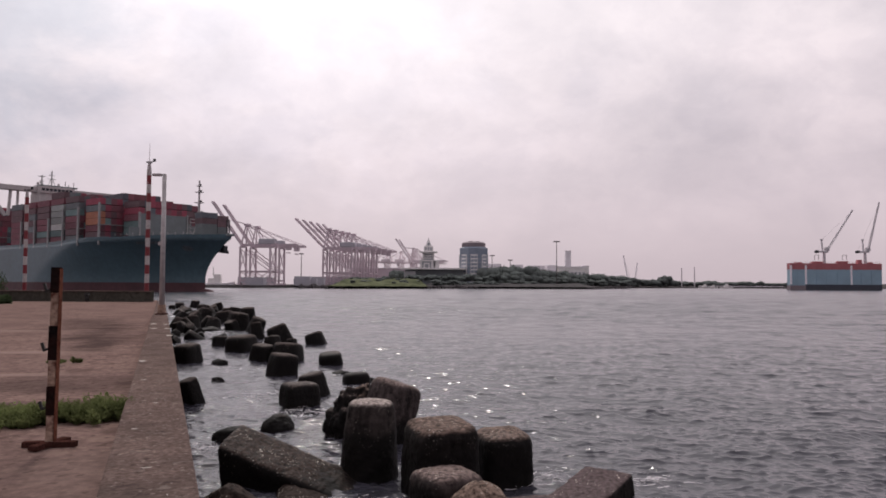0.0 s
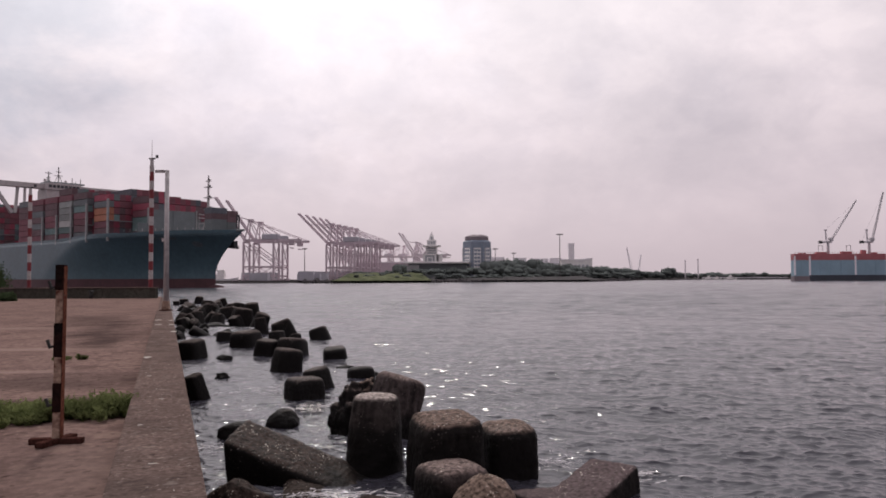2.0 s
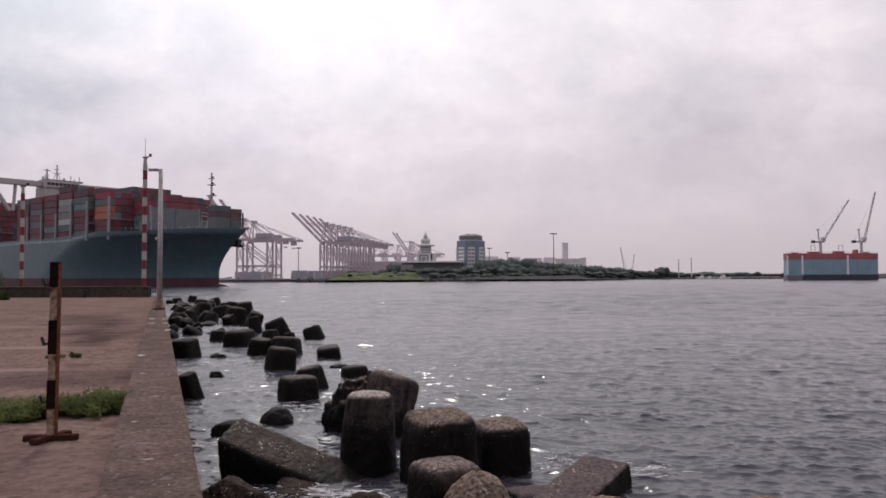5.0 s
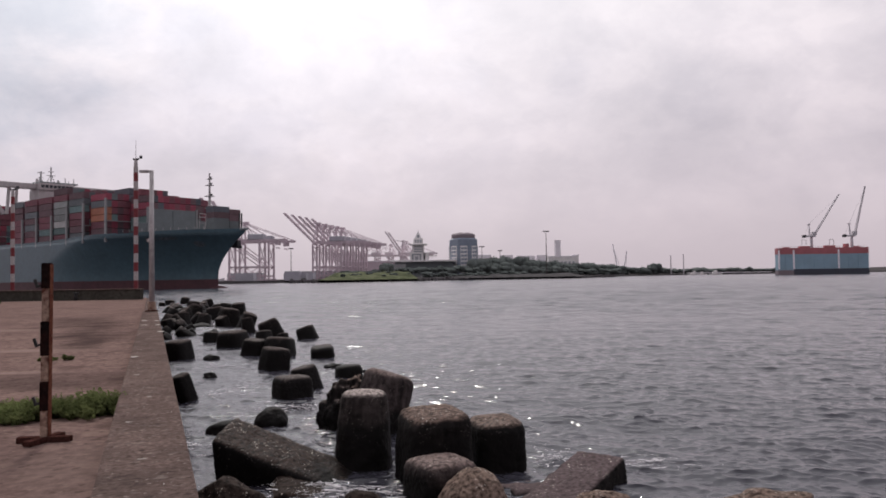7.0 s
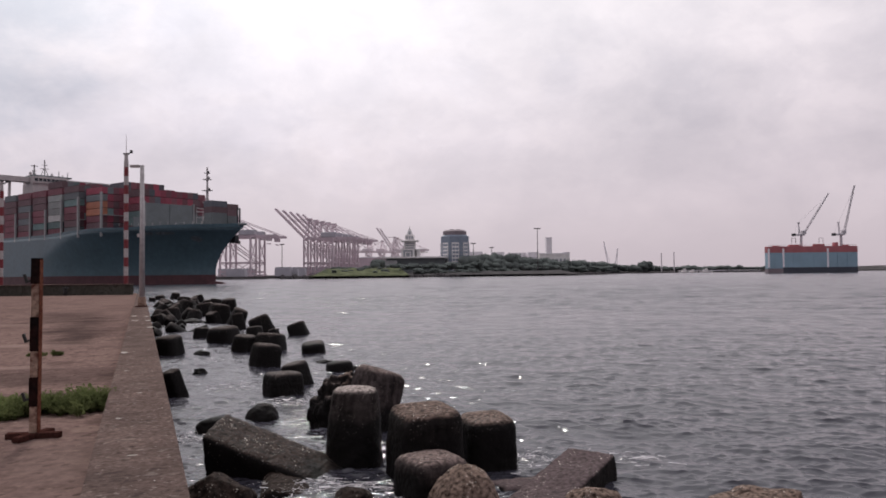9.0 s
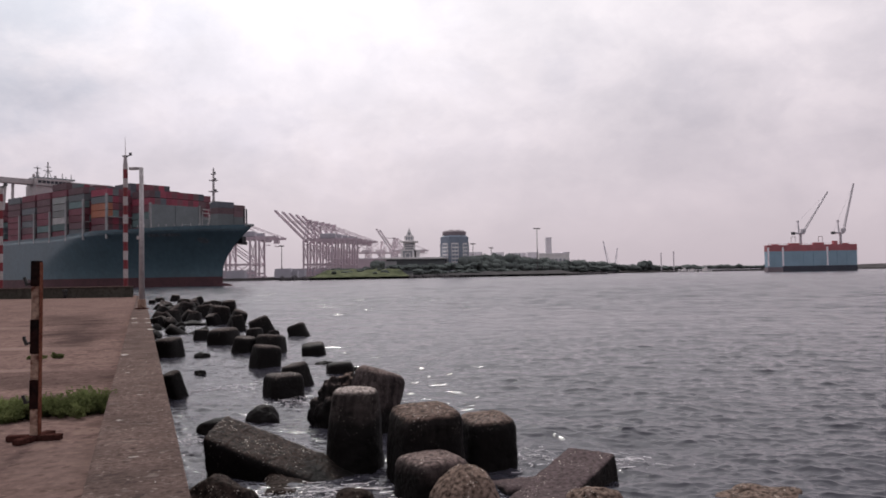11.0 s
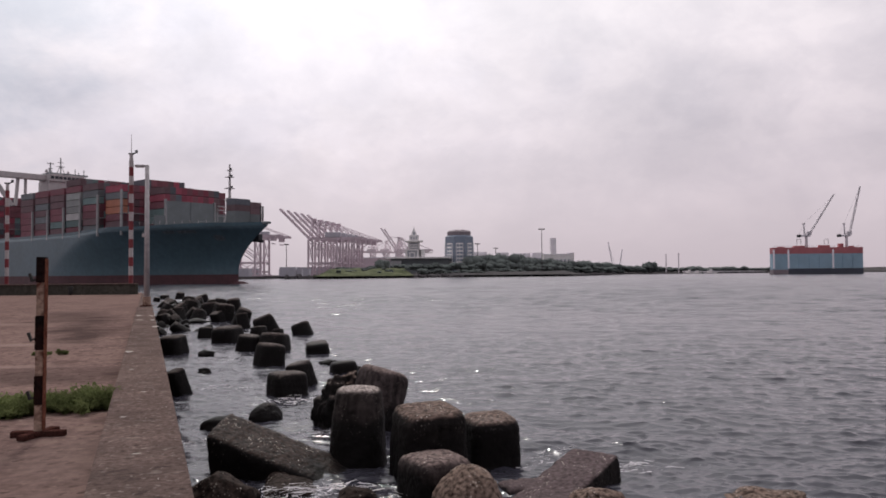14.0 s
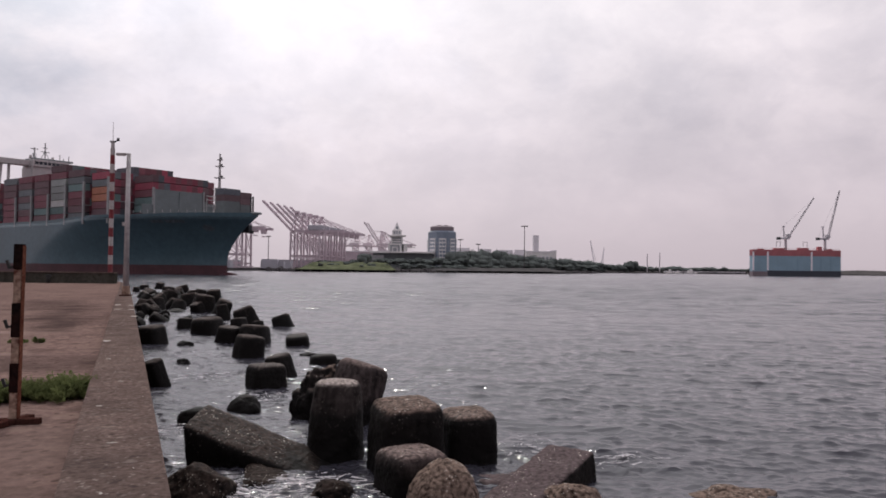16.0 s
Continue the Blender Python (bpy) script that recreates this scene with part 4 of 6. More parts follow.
boulder(-2.95, 11.15, -0.08, 0.52, 0.46, 0.42, 21, "speckled", 0.8, "rounded boulder crusted with pale shells, awash")
boulder(-1.02, 11.05, -0.04, 0.30, 0.26, 0.24, 22, "speckled", 1.0, "small shell-speckled boulder awash among the stones")
boulder(2.32, 10.72, -0.05, 0.46, 0.32, 0.27, 23, "shelly", 0.8, "low brown shell-crusted boulder awash")
boulder(4.72, 11.0, -0.08, 0.62, 0.34, 0.20, 24, "shelly", 0.8, "low brown shell-crusted boulder awash")
boulder(-2.02, 16.85, 0.18, 0.44, 0.42, 0.74, 25, "tetra_wet", 1.9, "jagged dark weed-covered rock against a concrete leg")
boulder(-1.62, 16.9, 0.62, 0.34, 0.36, 0.46, 26, "tetra", 1.4, "brown-topped jagged rock between concrete legs")


def fallen_leg(tip, axis, r, length, square, spin, mat="fallen", flat=None, wide=1.25, other=None, slant=0.0):
    """A leg that lies low; other: the leg belongs to this tetrapod, as a second one; slant: how far its end is cut askew."""
    bm = bmesh.new()
    leg_profile(bm, r * wide, r, length, square, random.Random(int(r * 1000 + length * 10)), True, 1.0, 0.4)
    bmesh.ops.transform(bm, matrix=Matrix.Translation((0, 0, -length)), verts=bm.verts)
    bmesh.ops.holes_fill(bm, edges=bm.edges[:])
    for v in bm.verts:
        v.co.z += slant * v.co.y
    a = Vector(axis).normalized()
    turn = a.to_track_quat("Z", "Y").to_matrix()
    if flat is not None:        # the way in which one flat side of the leg lies
        up_ = Vector(flat).cross(a).normalized()
        turn = Matrix((up_.cross(a), up_, a)).transposed()
    place = Matrix.Translation(tip) @ turn.to_4x4() @ Matrix.Rotation(radians(spin), 4, "Z")
    t = other
    if t is None:
        t = thing("fallen_tetrapod", "fallen brown concrete tetrapod lying half under water", "tetrapod", place, "tetrapods before the sea wall")
    part("leg", bm, mat, t, smooth=True).matrix_basis = t.matrix_basis.inverted() @ place
    return t


# one toppled tetrapod: a leg sloping into the water, another awash before it
toppled = fallen_leg((-3.44, 12.98, 0.30), (-0.93, 0.10, 0.37), 0.47, 3.4, 11.0, 0, "fallen", (0.20, 0.95, 0.22), 1.05, None, 0.40)
fallen_leg((-2.05, 11.55, -0.42), (0.15, -0.97, -0.04), 0.44, 1.3, 4.0, 0, "speckled", (0.9, 0.1, -0.20), 1.1, toppled)
slab = fallen_leg((2.66, 12.30, 0.0), (0.60, 0.77, 0.20), 0.41, 2.2, 16.0, 0, "slab", (0.79, -0.61, 0.0), 1.05)
fallen_leg((1.05, 11.75, -0.40), (-0.93, -0.25, 0.03), 0.43, 1.3, 6.0, 0, "slab", (0.25, -0.93, 0.1), 1.1, slab)


def oyster_rock():
    """A rounded leg end crusted with shells, split by a seam."""
    bm = bmesh.new()
    bmesh.ops.create_icosphere(bm, subdivisions=5, radius=1)
    for v in bm.verts:
        p = v.co.copy()
        n = 0.05 * noise.noise(p * 2.0) + 0.02 * noise.noise(p * 5.0) + 0.018 * noise.noise(p * 14.0) + 0.012 * noise.noise(p * 30.0)
        turn = math.atan2(p.y, p.x)
        n += 0.022 * abs(math.sin(8 * turn + 2 * math.sin(4 * p.z) + 1.5 * noise.noise(p * 3.0))) * (1 - p.z ** 4)      # ribs running down
        seam = -0.05 * math.exp(-((p.x - 0.10 * math.sin(3 * p.z + 1)) / 0.05) ** 2)
        v.co = p * (1 + n + seam)
        k = (1 - abs(p.z) ** 3) * 0.06 + 1.0
        v.co = Vector((v.co.x * 0.46 * k, v.co.y * 0.46 * k, v.co.z * 0.66))
    ob = part("shell_crusted_rock", bm, "shelly", smooth=True)
    ob.matrix_basis = pose(0.50, 10.25, 0.03, -10, 4, 10)
    return tagged(ob, "rounded concrete stump crusted with shells and split by a seam", "rock", "boulders before the sea wall")


oyster_rock()


# ---- container ship: local x forward from the stem head, y to port, z up from the waterline ----
SHIP_A = radians(-40.0)
SHIP_AT = Vector((-79.6, 300.0, 0.0))     # the stem head's foot at 1.5 s
SHIP_SPEED = 2.27


def deck_z(x):
    """The deck's edge: level at the bow, stepping down a little past the flare."""
    return 21.2 - 1.1 * max(0.0, min(1.0, (-70 - x) / 22.0))


def stem_x(k):
    """The raked clipper stem: how far aft of the stem head it lies at the share k of the deck's height."""
    return -17.0 * (1.0 if k < 0.25 else (1 - ((k - 0.25) / 0.75) ** 1.7))


def hull_half(x, z):
    """Half breadth at x (0 at the stem head, negative aft) and height z: flat sides up to a knuckle, then the flared bow."""
    k = max(0.0, min(1.0, z / 21.2))
    d = max(0.0, stem_x(k) - x)
    u = min(1.0, d / (68 + 30 * (1 - k) ** 0.6))
    return 27.0 * u * (1.80 - 0.80 * u)


def container_ship():
    t = thing("container_ship", "large dark teal container ship stacked with red containers, under way", "ship")
    # hull
    xs = [0, -0.8, -2, -3.5, -5.5, -8, -11, -14, -18, -22, -27, -32, -38, -44] + [-48 - 2.5 * i for i in range(29)] + [-125, -145, -170, -200, -240, -290, -340, -366]
    zs = [i / 14 for i in range(15)]
    for name, z0, z1, mat, lab in (("hull", 3.6, None, "hull", "dark teal painted hull"), ("boot_topping", -3.0, 3.6, "boot", "dark red bottom paint")):
        bm = bmesh.new()
        grids = {}
        for side in (-1, 1):
            grid = []
            for x in xs:
                col = []
                top = deck_z(x) if z1 is None else z1
                for f in zs:
                    z = z0 + (top - z0) * f
                    k = max(0.0, min(1.0, z / 21.2))
                    xx = min(x, 0) + stem_x(k) * max(0.0, 1 + x / 60.0)
                    hb = hull_half(xx, z)
                    if x < -330:
                        hb *= 1 - 0.12 * (-330 - x) / 36
                    col.append(bm.verts.new((xx, side * hb, z)))
                grid.append(col)
            for a, b in zip(grid, grid[1:]):
                for i in range(len(zs) - 1):
                    q = (a[i], a[i + 1], b[i + 1], b[i])
                    bm.faces.new(q if side < 0 else q[::-1])
            grids[side] = grid
        a, b = grids[-1], grids[1]
        for i in range(len(xs) - 1):
            if z1 is None:
                bm.faces.new((a[i][-1], b[i][-1], b[i + 1][-1], a[i + 1][-1]))
        bm.faces.new([v for v in a[-1]] + [v for v in b[-1][::-1]])
        bmesh.ops.remove_doubles(bm, verts=bm.verts, dist=0.001)
        bmesh.ops.recalc_face_normals(bm, faces=bm.faces)
        part(name, bm, mat, t, lab, smooth=True)
    bm = bmesh.new()
    bmesh.ops.create_uvsphere(bm, u_segments=16, v_segments=10, radius=1)
    bmesh.ops.transform(bm, matrix=Matrix.LocRotScale((-16.5, 0, -1.2), None, (6.5, 2.4, 2.3)), verts=bm.verts)
    part("bulbous_bow", bm, "boot", t, smooth=True)
    # bulwark at the bow
    bm = bmesh.new()
    prev = None
    for x in [-66, -58, -50, -44, -38, -32, -27, -22, -18, -14, -11, -8, -5.5, -3.5, -2, -0.8, 0]:
        hb, z = hull_half(x, deck_z(x)), deck_z(x)
        up = 0.3 + 1.0 * min(1.0, (x + 66) / 40)
        row = []
        for s in (-1, 1):
            row += [bm.verts.new((x, s * hb, z - 0.1)), bm.verts.new((x + 0.25, s * (hb + 0.03), z + up)), bm.verts.new((x + 0.05, s * max(0.0, hb - 0.2), z + up)), bm.verts.new((x - 0.2, s * max(0, hb - 0.35), z - 0.1))]
        if prev:
            for o in (0, 4):
                for i in range(3):
                    bm.faces.new((prev[o + i], row[o + i], row[o + i + 1], prev[o + i + 1]))
        prev = row
    bmesh.ops.recalc_face_normals(bm, faces=bm.faces)
    part("bulwark", bm, "hull", t)
    # rubbing edge along the deck
    bm = bmesh.new()
    seq = [-50, -64, -80, -100, -125, -170, -240, -330]
    for a, b in zip(seq, seq[1:]):
        for s in (-1, 1):
            beam(bm, (a, s * (hull_half(a, deck_z(a)) - 0.3), deck_z(a) + 0.5), (b, s * (hull_half(b, deck_z(b)) - 0.3), deck_z(b) + 0.5), 0.35, 1.1)
    part("deck_coaming", bm, "hull", t)
    # anchor in its bolster
    for sd in (1,):
        bm = bmesh.new()
        tube(bm, (-13.5, sd * 0.6, 18.6), (-10.2, sd * 2.0, 18.2), 2.2, 1.6, 14)
        bol = part("anchor_bolster", bm, "hull", t)
        bm = bmesh.new()
        beam(bm, (-11.6, sd * 1.8, 18.4), (-8.8, sd * 2.8, 17.5), 1.0)
        box(bm, -9.9, -7.7, sd * 2.9 - 1.0, sd * 2.9 + 1.0, 15.9, 18.5, bevel=0.4)
        beam(bm, (-10.6, sd * 2.8 - 1.3, 16.2), (-7.5, sd * 2.8 + 1.3, 15.8), 1.1)
        part("anchor", bm, "shipdark", bol, "black anchor hauled up in its housing")
    # the name on the bow as pale bars, and a worn mark nearer the stem
    for x0, x1, h_ in ((-38.5, -33.6, 1.0), (-32.6, -25.4, 1.0)):
        bm = bmesh.new()
        prev = None
        for i in range(9):
            x = x0 + (x1 - x0) * i / 8
            row = [bm.verts.new((x, -hull_half(x, z) - 0.06, z)) for z in (19.0, 19.0 + h_)]
            if prev:
                bm.faces.new((prev[0], row[0], row[1], prev[1]))
            prev = row
        part("name_bar", bm, "bowmark", t, "faint grey lettering bar on the bow")
    bm = bmesh.new()
    ring = []
    for i in range(16):
        a = i * math.pi / 8
        x, z = -19.0 + 2.0 * math.cos(a), 17.2 + 1.1 * math.sin(a)
        ring.append(bm.verts.new((x, -hull_half(x, z) - 0.06, z)))
    bm.faces.new(ring)
    part("bow_mark", bm, "bowmark", t, "worn grey mark on the bow")
    # forecastle: breakwater, winch houses, foremast
    part("breakwater", boxm(-42.8, -42.0, -14.6, 6.4, 20.5, 32.0, bevel=0.1), "deckgrey", t, "high grey steel breakwater")
    part("breakwater_wing", boxm(-42.7, -42.1, -19.5, -14.6, 20.5, 26.2, bevel=0.1), "deckgrey", t)
    part("breakwater_wing", boxm(-42.7, -42.1, 6.4, 13.0, 20.5, 28.0, bevel=0.1), "deckgrey", t)
    part("breakwater_rib", boxm(-42.0, -41.75, -4.2, -3.9, 21.2, 31.6), "deckgrey", t)
    for y in (-15.2, 6.5):
        part("breakwater_post", boxm(-42.9, -41.8, y, y + 0.7, 20.5, 32.6, bevel=0.05), "lashing", t, "pale steel post at the breakwater's end")
    part("winch_house", boxm(-30, -25, -9, 9, 21.2, 23.6, bevel=0.15), "deckgrey", t)
    for x, y in ((-36, -6), (-36, 2), (-38, 8), (-33, 8)):
        part("winch", tube(bmesh.new(), (x, y - 1.6, 22.3), (x, y + 1.6, 22.3), 1.2, 1.2, 12), "shipdark", t)
    bm = bmesh.new()
    for y in (9, 12, 15):
        beam(bm, (-41, y - 1.5, 21.2), (-41, y - 1.5, 30.6), 0.16)
    beam(bm, (-41, 7.5, 29.6), (-41, 14.5, 29.6), 0.3)
    beam(bm, (-41, 7.5, 31.2), (-41, 14.5, 30.6), 0.35)
    beam(bm, (-41, 7.5, 27.2), (-41, 14.5, 27.2), 0.2)
    part("deck_frame", bm, "shipwhite", t)
    for x, y0, y1, z, top in ((-15.5, -3.0, 4.0, 31.9, "box_navy"), (-15.5, 4.2, 9.2, 31.0, "box_brown")):
        part("bow_store", boxm(x - 5, x, y0, y1, 21.2, z - 4.6, bevel=0.1), "bowgrey", t)
        part("bow_store_band", boxm(x - 5.02, x + 0.02, y0 - 0.02, y1 + 0.02, z - 4.6, z - 2.3, bevel=0.1), "box_brown", t, "dark brown box on the bow")
        part("bow_store_roof", boxm(x - 5.1, x + 0.1, y0 - 0.1, y1 + 0.1, z - 2.3, z, bevel=0.1), top, t, "dark box on the bow")
    for y in (6.6, 7.6):
        part("bow_post", beam(bmesh.new(), (-12.4, y, 21.2), (-12.4, y, 29.4), 0.45), "shipdark", t)
    bm = bmesh.new()
    tube(bm, (-22.6, 0, 21.2), (-22.6, 0, 33), 0.75, 0.6, 10)
    tube(bm, (-22.6, 0, 33), (-22.6, 0, 45.5), 0.5, 0.3, 10)
    beam(bm, (-22.6, -3.2, 21.2), (-22.6, 0, 30), 0.4)
    beam(bm, (-22.6, 3.2, 21.2), (-22.6, 0, 30), 0.4)
    m = part("foremast", bm, "shipwhite", t, "white foremast with lamps and platforms")
    for z, w in ((31.5, 1.3), (36.2, 1.4), (40.5, 1.2), (43.0, 0.8)):
        part("platform", boxm(-22.6 - w, -22.6 + w, -w, w, z, z + 0.3), "shipwhite", m)
        part("mast_lamp", boxm(-22.6 + w * 0.6, -22.6 + w, -0.4, 0.4, z + 0.3, z + 1.0), "shipdark", m)
    # railings near the mast
    for x in range(-47, -12, 3):
        for s in (-1, 1):
            y = s * (hull_half(x, deck_z(x)) - 0.5)
            part("rail_post", beam(bmesh.new(), (x, y, deck_z(x) + 1.4), (x, y, deck_z(x) + 2.5), 0.14), "shipwhite", t)
    part("bow_lip", boxm(-2.4, 0.5, -1.3, 1.3, deck_z(0) + 0.6, deck_z(0) + 1.5, bevel=0.3), "deckgrey", t)
    # container bays, front to back: x of the front, rows across, tiers
    cme = bpy.data.meshes.new("container")
    corr = bmesh.new()
    # corrugated long sides
    n = 24
    for s in (-1, 1):
        row = []
        for i in range(n * 2 + 1):
            x = -0.12 - (11.96 * i / (n * 2))
            y = s * (1.2 - (0.07 if i % 2 else 0.0))
            row.append((corr.verts.new((x, y, 0.15)), corr.verts.new((x, y, 2.60))))
        for a, b in zip(row, row[1:]):
            corr.faces.new((a[0], b[0], b[1], a[1]) if s > 0 else (a[1], b[1], b[0], a[0]))
    for z0, z1 in ((0.0, 0.15), (2.60, 2.55)):
        box(corr, -12.2, 0, -1.22, 1.22, z0, z1)
    for x0, x1 in ((-12.2, -12.06), (-0.14, 0)):
        box(corr, x0, x1, -1.22, 1.22, 0.15, 2.60)
    for y in (-0.75, -0.3, 0.3, 0.75):
        box(corr, 0, 0.05, y - 0.05, y + 0.05, 0.15, 2.60)
    corr.to_mesh(cme)
    corr.free()
    meshes = {}
    for n_ in ("maroon", "crimson", "orange", "teal", "navy", "cream", "pale", "slate", "brown"):
        c = cme.copy()
        c.materials.append(M["box_" + n_])
        meshes[n_] = c
    rng = random.Random(11)
    placed = []
    fleet = ["maroon"] * 11 + ["crimson"] * 6 + ["slate"] * 2 + ["teal"] * 2 + ["brown"] * 7 + ["navy"] * 3
    # front of the bay, its starboard and port edges, tiers
    bays = [(-43.6, -14.6, 10.0, 6), (-57.6, -24.2, 23.0, 7), (-72, -26.2, 26.2, 7), (-86.2, -26.2, 26.2, 8), (-100.4, -26.2, 26.2, 7), (-114.8, -26.2, 26.2, 7), (-129.2, -26.2, 26.2, 7), (-172, -26.2, 26.2, 7), (-187, -26.2, 26.2, 8), (-202, -26.2, 26.2, 7), (-217, -26.2, 26.2, 7)]
    sides = {0: ("brown", "teal", "teal", "maroon", "maroon", "crimson"), 1: ("brown", "maroon", "orange", "orange", "slate", "crimson", "brown"), 2: ("slate", "brown", "maroon", "maroon", "teal", "slate", "brown"), 3: ("maroon", "teal", "cream", "pale", "pale", "pale", "maroon", "brown"), 4: ("brown", "teal", "maroon", "maroon", "brown", "brown", "maroon"), 5: ("maroon", "brown", "slate", "brown", "slate", "brown", "maroon"), 6: ("maroon", "maroon", "maroon", "maroon", "brown", "brown", "slate")}
    TIER = 2.80
    for bi, (bx, y0, y1, tiers) in enumerate(bays):
        bz = 22.1 if bi == 1 else 20.9
        rows = round((y1 - y0) / 2.5)
        for r_ in range(rows):
            y = y0 + 1.25 + r_ * (y1 - y0 - 2.5) / (rows - 1)
            hgt = tiers
            if bi == 1 and y < -15.0:
                hgt = 6
            if bi == 1 and y > 4.0:
                hgt = 6
            if bi == 3 and r_ % 7 == 4:
                hgt = 7
            for k in range(hgt):
                ahead = bays[bi - 1] if bi and bays[bi - 1][0] - bx < 20 else None
                shows = r_ < 2 or k >= hgt - 1 or bi == 0 or ahead is None or k >= ahead[3] - 2 or not ahead[1] + 10 < y < ahead[2] - 1
                col = rng.choice(fleet)
                if r_ == 0 and bi in sides:
                    col = sides[bi][k]
                if bi == 0 and k >= 4:
                    col = ("crimson", "maroon", "crimson", "maroon", "crimson", "brown", "navy", "crimson")[(r_ + k) % 8]
                if bi == 1 and k >= 5 and y > -16:
                    col = ("maroon", "maroon", "brown", "crimson", "navy", "maroon")[r_ % 6]
                if not shows:
                    continue
                placed.append((bi * 30 + r_ - (k >= hgt - 2) * 8, col, (bx, y, bz + k * TIER)))
        if bi:
            # lashing bridge ahead of each bay
            bm = bmesh.new()
            for y in (y0 - 0.5, y1 + 0.5):
                box(bm, bx + 0.3, bx + 1.3, y - 0.35, y + 0.35, 19, bz + (14.5 if bi < 4 else 11.0))
            box(bm, bx + 0.5, bx + 1.3, y0 - 0.5, y1 + 0.5, bz + 5.3, bz + 5.6)
            part("lashing_bridge", bm, "lashing", t)
    # the boxes of the foremost bays and outer stacks are parts of their own, the rest one joined stack
    placed.sort(key=lambda q: q[0])
    for _, col, at in placed[:300]:
        share("container", meshes[col], t, Matrix.Translation(at))
    names = list(meshes)
    bv = np.array([v.co[:] for v in cme.vertices])
    bf = [list(p.vertices) for p in cme.polygons]
    V, F, mi = [], [], []
    for _, col, at in placed[300:]:
        o = len(V) * len(bv)
        V.append(bv + np.array(at))
        F += [[i + o for i in f] for f in bf]
        mi += [names.index(col)] * len(bf)
    me = bpy.data.meshes.new("container_block")
    me.from_pydata(np.vstack(V).tolist(), [], F)
    for n_ in names:
        me.materials.append(M["box_" + n_])
    me.polygons.foreach_set("material_index", mi)
    rest = new("container_block", me)
    rest.parent = t
    tagged(rest, "stacked red and grey containers further aft", kind="stuff")
    # bridge block
    part("accommodation", boxm(-167, -156, -7.5, 14, 19, 49.5, bevel=0.2), "shipwhite", t, "off-white accommodation block")
    wheel = part("wheelhouse", boxm(-166, -155.2, -7.6, 9.5, 49.5, 53.0, bevel=0.2), "shipwhite", t)
    for y in range(-6, 9, 2):
        part("wheelhouse_window", boxm(-155.25, -155.1, y - 0.8, y + 0.8, 50.6, 52.0), "glass", wheel)
    part("bridge_wing", boxm(-163, -158.5, -34.0, 33.0, 50.0, 52.6, bevel=0.2), "shipwhite", t, "long bridge wing beam across the ship")
    for s in (-1, 1):
        for n_, a_, b_, w_ in (("wing_strut", 31.0, 22.0, 1.6), ("wing_strut", 19.5, 20.5, 1.2), ("wing_strut", 16.0, 16.3, 1.0)):
            part(n_, beam(bmesh.new(), (-161, s * a_, 50.2), (-161, s * b_, 37), w_), "shipwhite", t)
        part("wing_pillar", beam(bmesh.new(), (-161, s * 15.0, 19), (-161, s * 15.0, 38), 1.8), "shipwhite", t)
    part("top_rail", boxm(-165, -156, -7, 11.8, 53.0, 53.7), "deckgrey", t)
    bm = bmesh.new()
    beam(bm, (-161, -4.5, 53.5), (-161, -4.5, 59.3), 0.5)
    beam(bm, (-161, -6.2, 58.6), (-161, -2.8, 58.6), 0.35)
    beam(bm, (-161, -5.6, 56.2), (-161, -3.4, 56.2), 0.3)
    part("radar_mast", bm, "lashing", t)
    bm = bmesh.new()
    beam(bm, (-161, 0.5, 53.5), (-161, 0.5, 62.0), 0.45)
    beam(bm, (-161, -1.6, 57.6), (-161, 2.6, 57.6), 0.3)
    beam(bm, (-161, -0.8, 59.5), (-161, 1.8, 59.5), 0.3)
    beam(bm, (-161, -1.4, 54), (-161, 0.5, 58.5), 0.25)
    beam(bm, (-161, 2.4, 54), (-161, 0.5, 58.5), 0.25)
    part("signal_mast", bm, "lashing", t)
    for y, h_ in ((-6.4, 55.8), (6.2, 56.6), (10.6, 56.4), (-5.2, 54.8), (8.0, 55.0)):
        part("whip_antenna", beam(bmesh.new(), (-158, y, 53.5), (-158, y, h_), 0.3), "lashing", t)
    for y in (3.2, -7.2):
        part("dome", tube(bmesh.new(), (-159, y, 53.8), (-159, y, 55.2), 0.8, 0.5, 10), "shipwhite", t)
    part("funnel", boxm(-262, -252, -6, 6, 19, 50, bevel=0.5), "deckgrey", t)
    part("engine_casing", boxm(-268, -248, -22, 22, 19, 40, bevel=0.3), "shipwhite", t)
    return t


ship = container_ship()


# ---- land across the water ----
def land():
    bm = bmesh.new()
    front = [(-2500, 1200), (-600, 800), (-260, 660), (-170, 615), (-124, 690), (-110, 600), (-70, 633), (-26, 661), (23, 703), (78, 737), (141, 790), (214, 903), (228, 963), (300, 1250), (600, 1380), (900, 1420), (2600, 1500)]
    back = [(2600, 4200), (-2600, 4200)]
    for zt, inset in ((2.2, 0.0),):
        top = [bm.verts.new((x, y + 4, zt)) for x, y in front] + [bm.verts.new((x, y, zt)) for x, y in back]
        low = [bm.verts.new((x, y, -2)) for x, y in front] + [bm.verts.new((x, y, -2)) for x, y in back]
        bm.faces.new(top)
        for i in range(len(top)):
            j = (i + 1) % len(top)
            bm.faces.new((low[i], low[j], top[j], top[i]))
    bmesh.ops.recalc_face_normals(bm, faces=bm.faces)
    return tagged(part("ground", bm, "land"), "flat dull land and quays across the harbour", "land", kind="structure")


land()


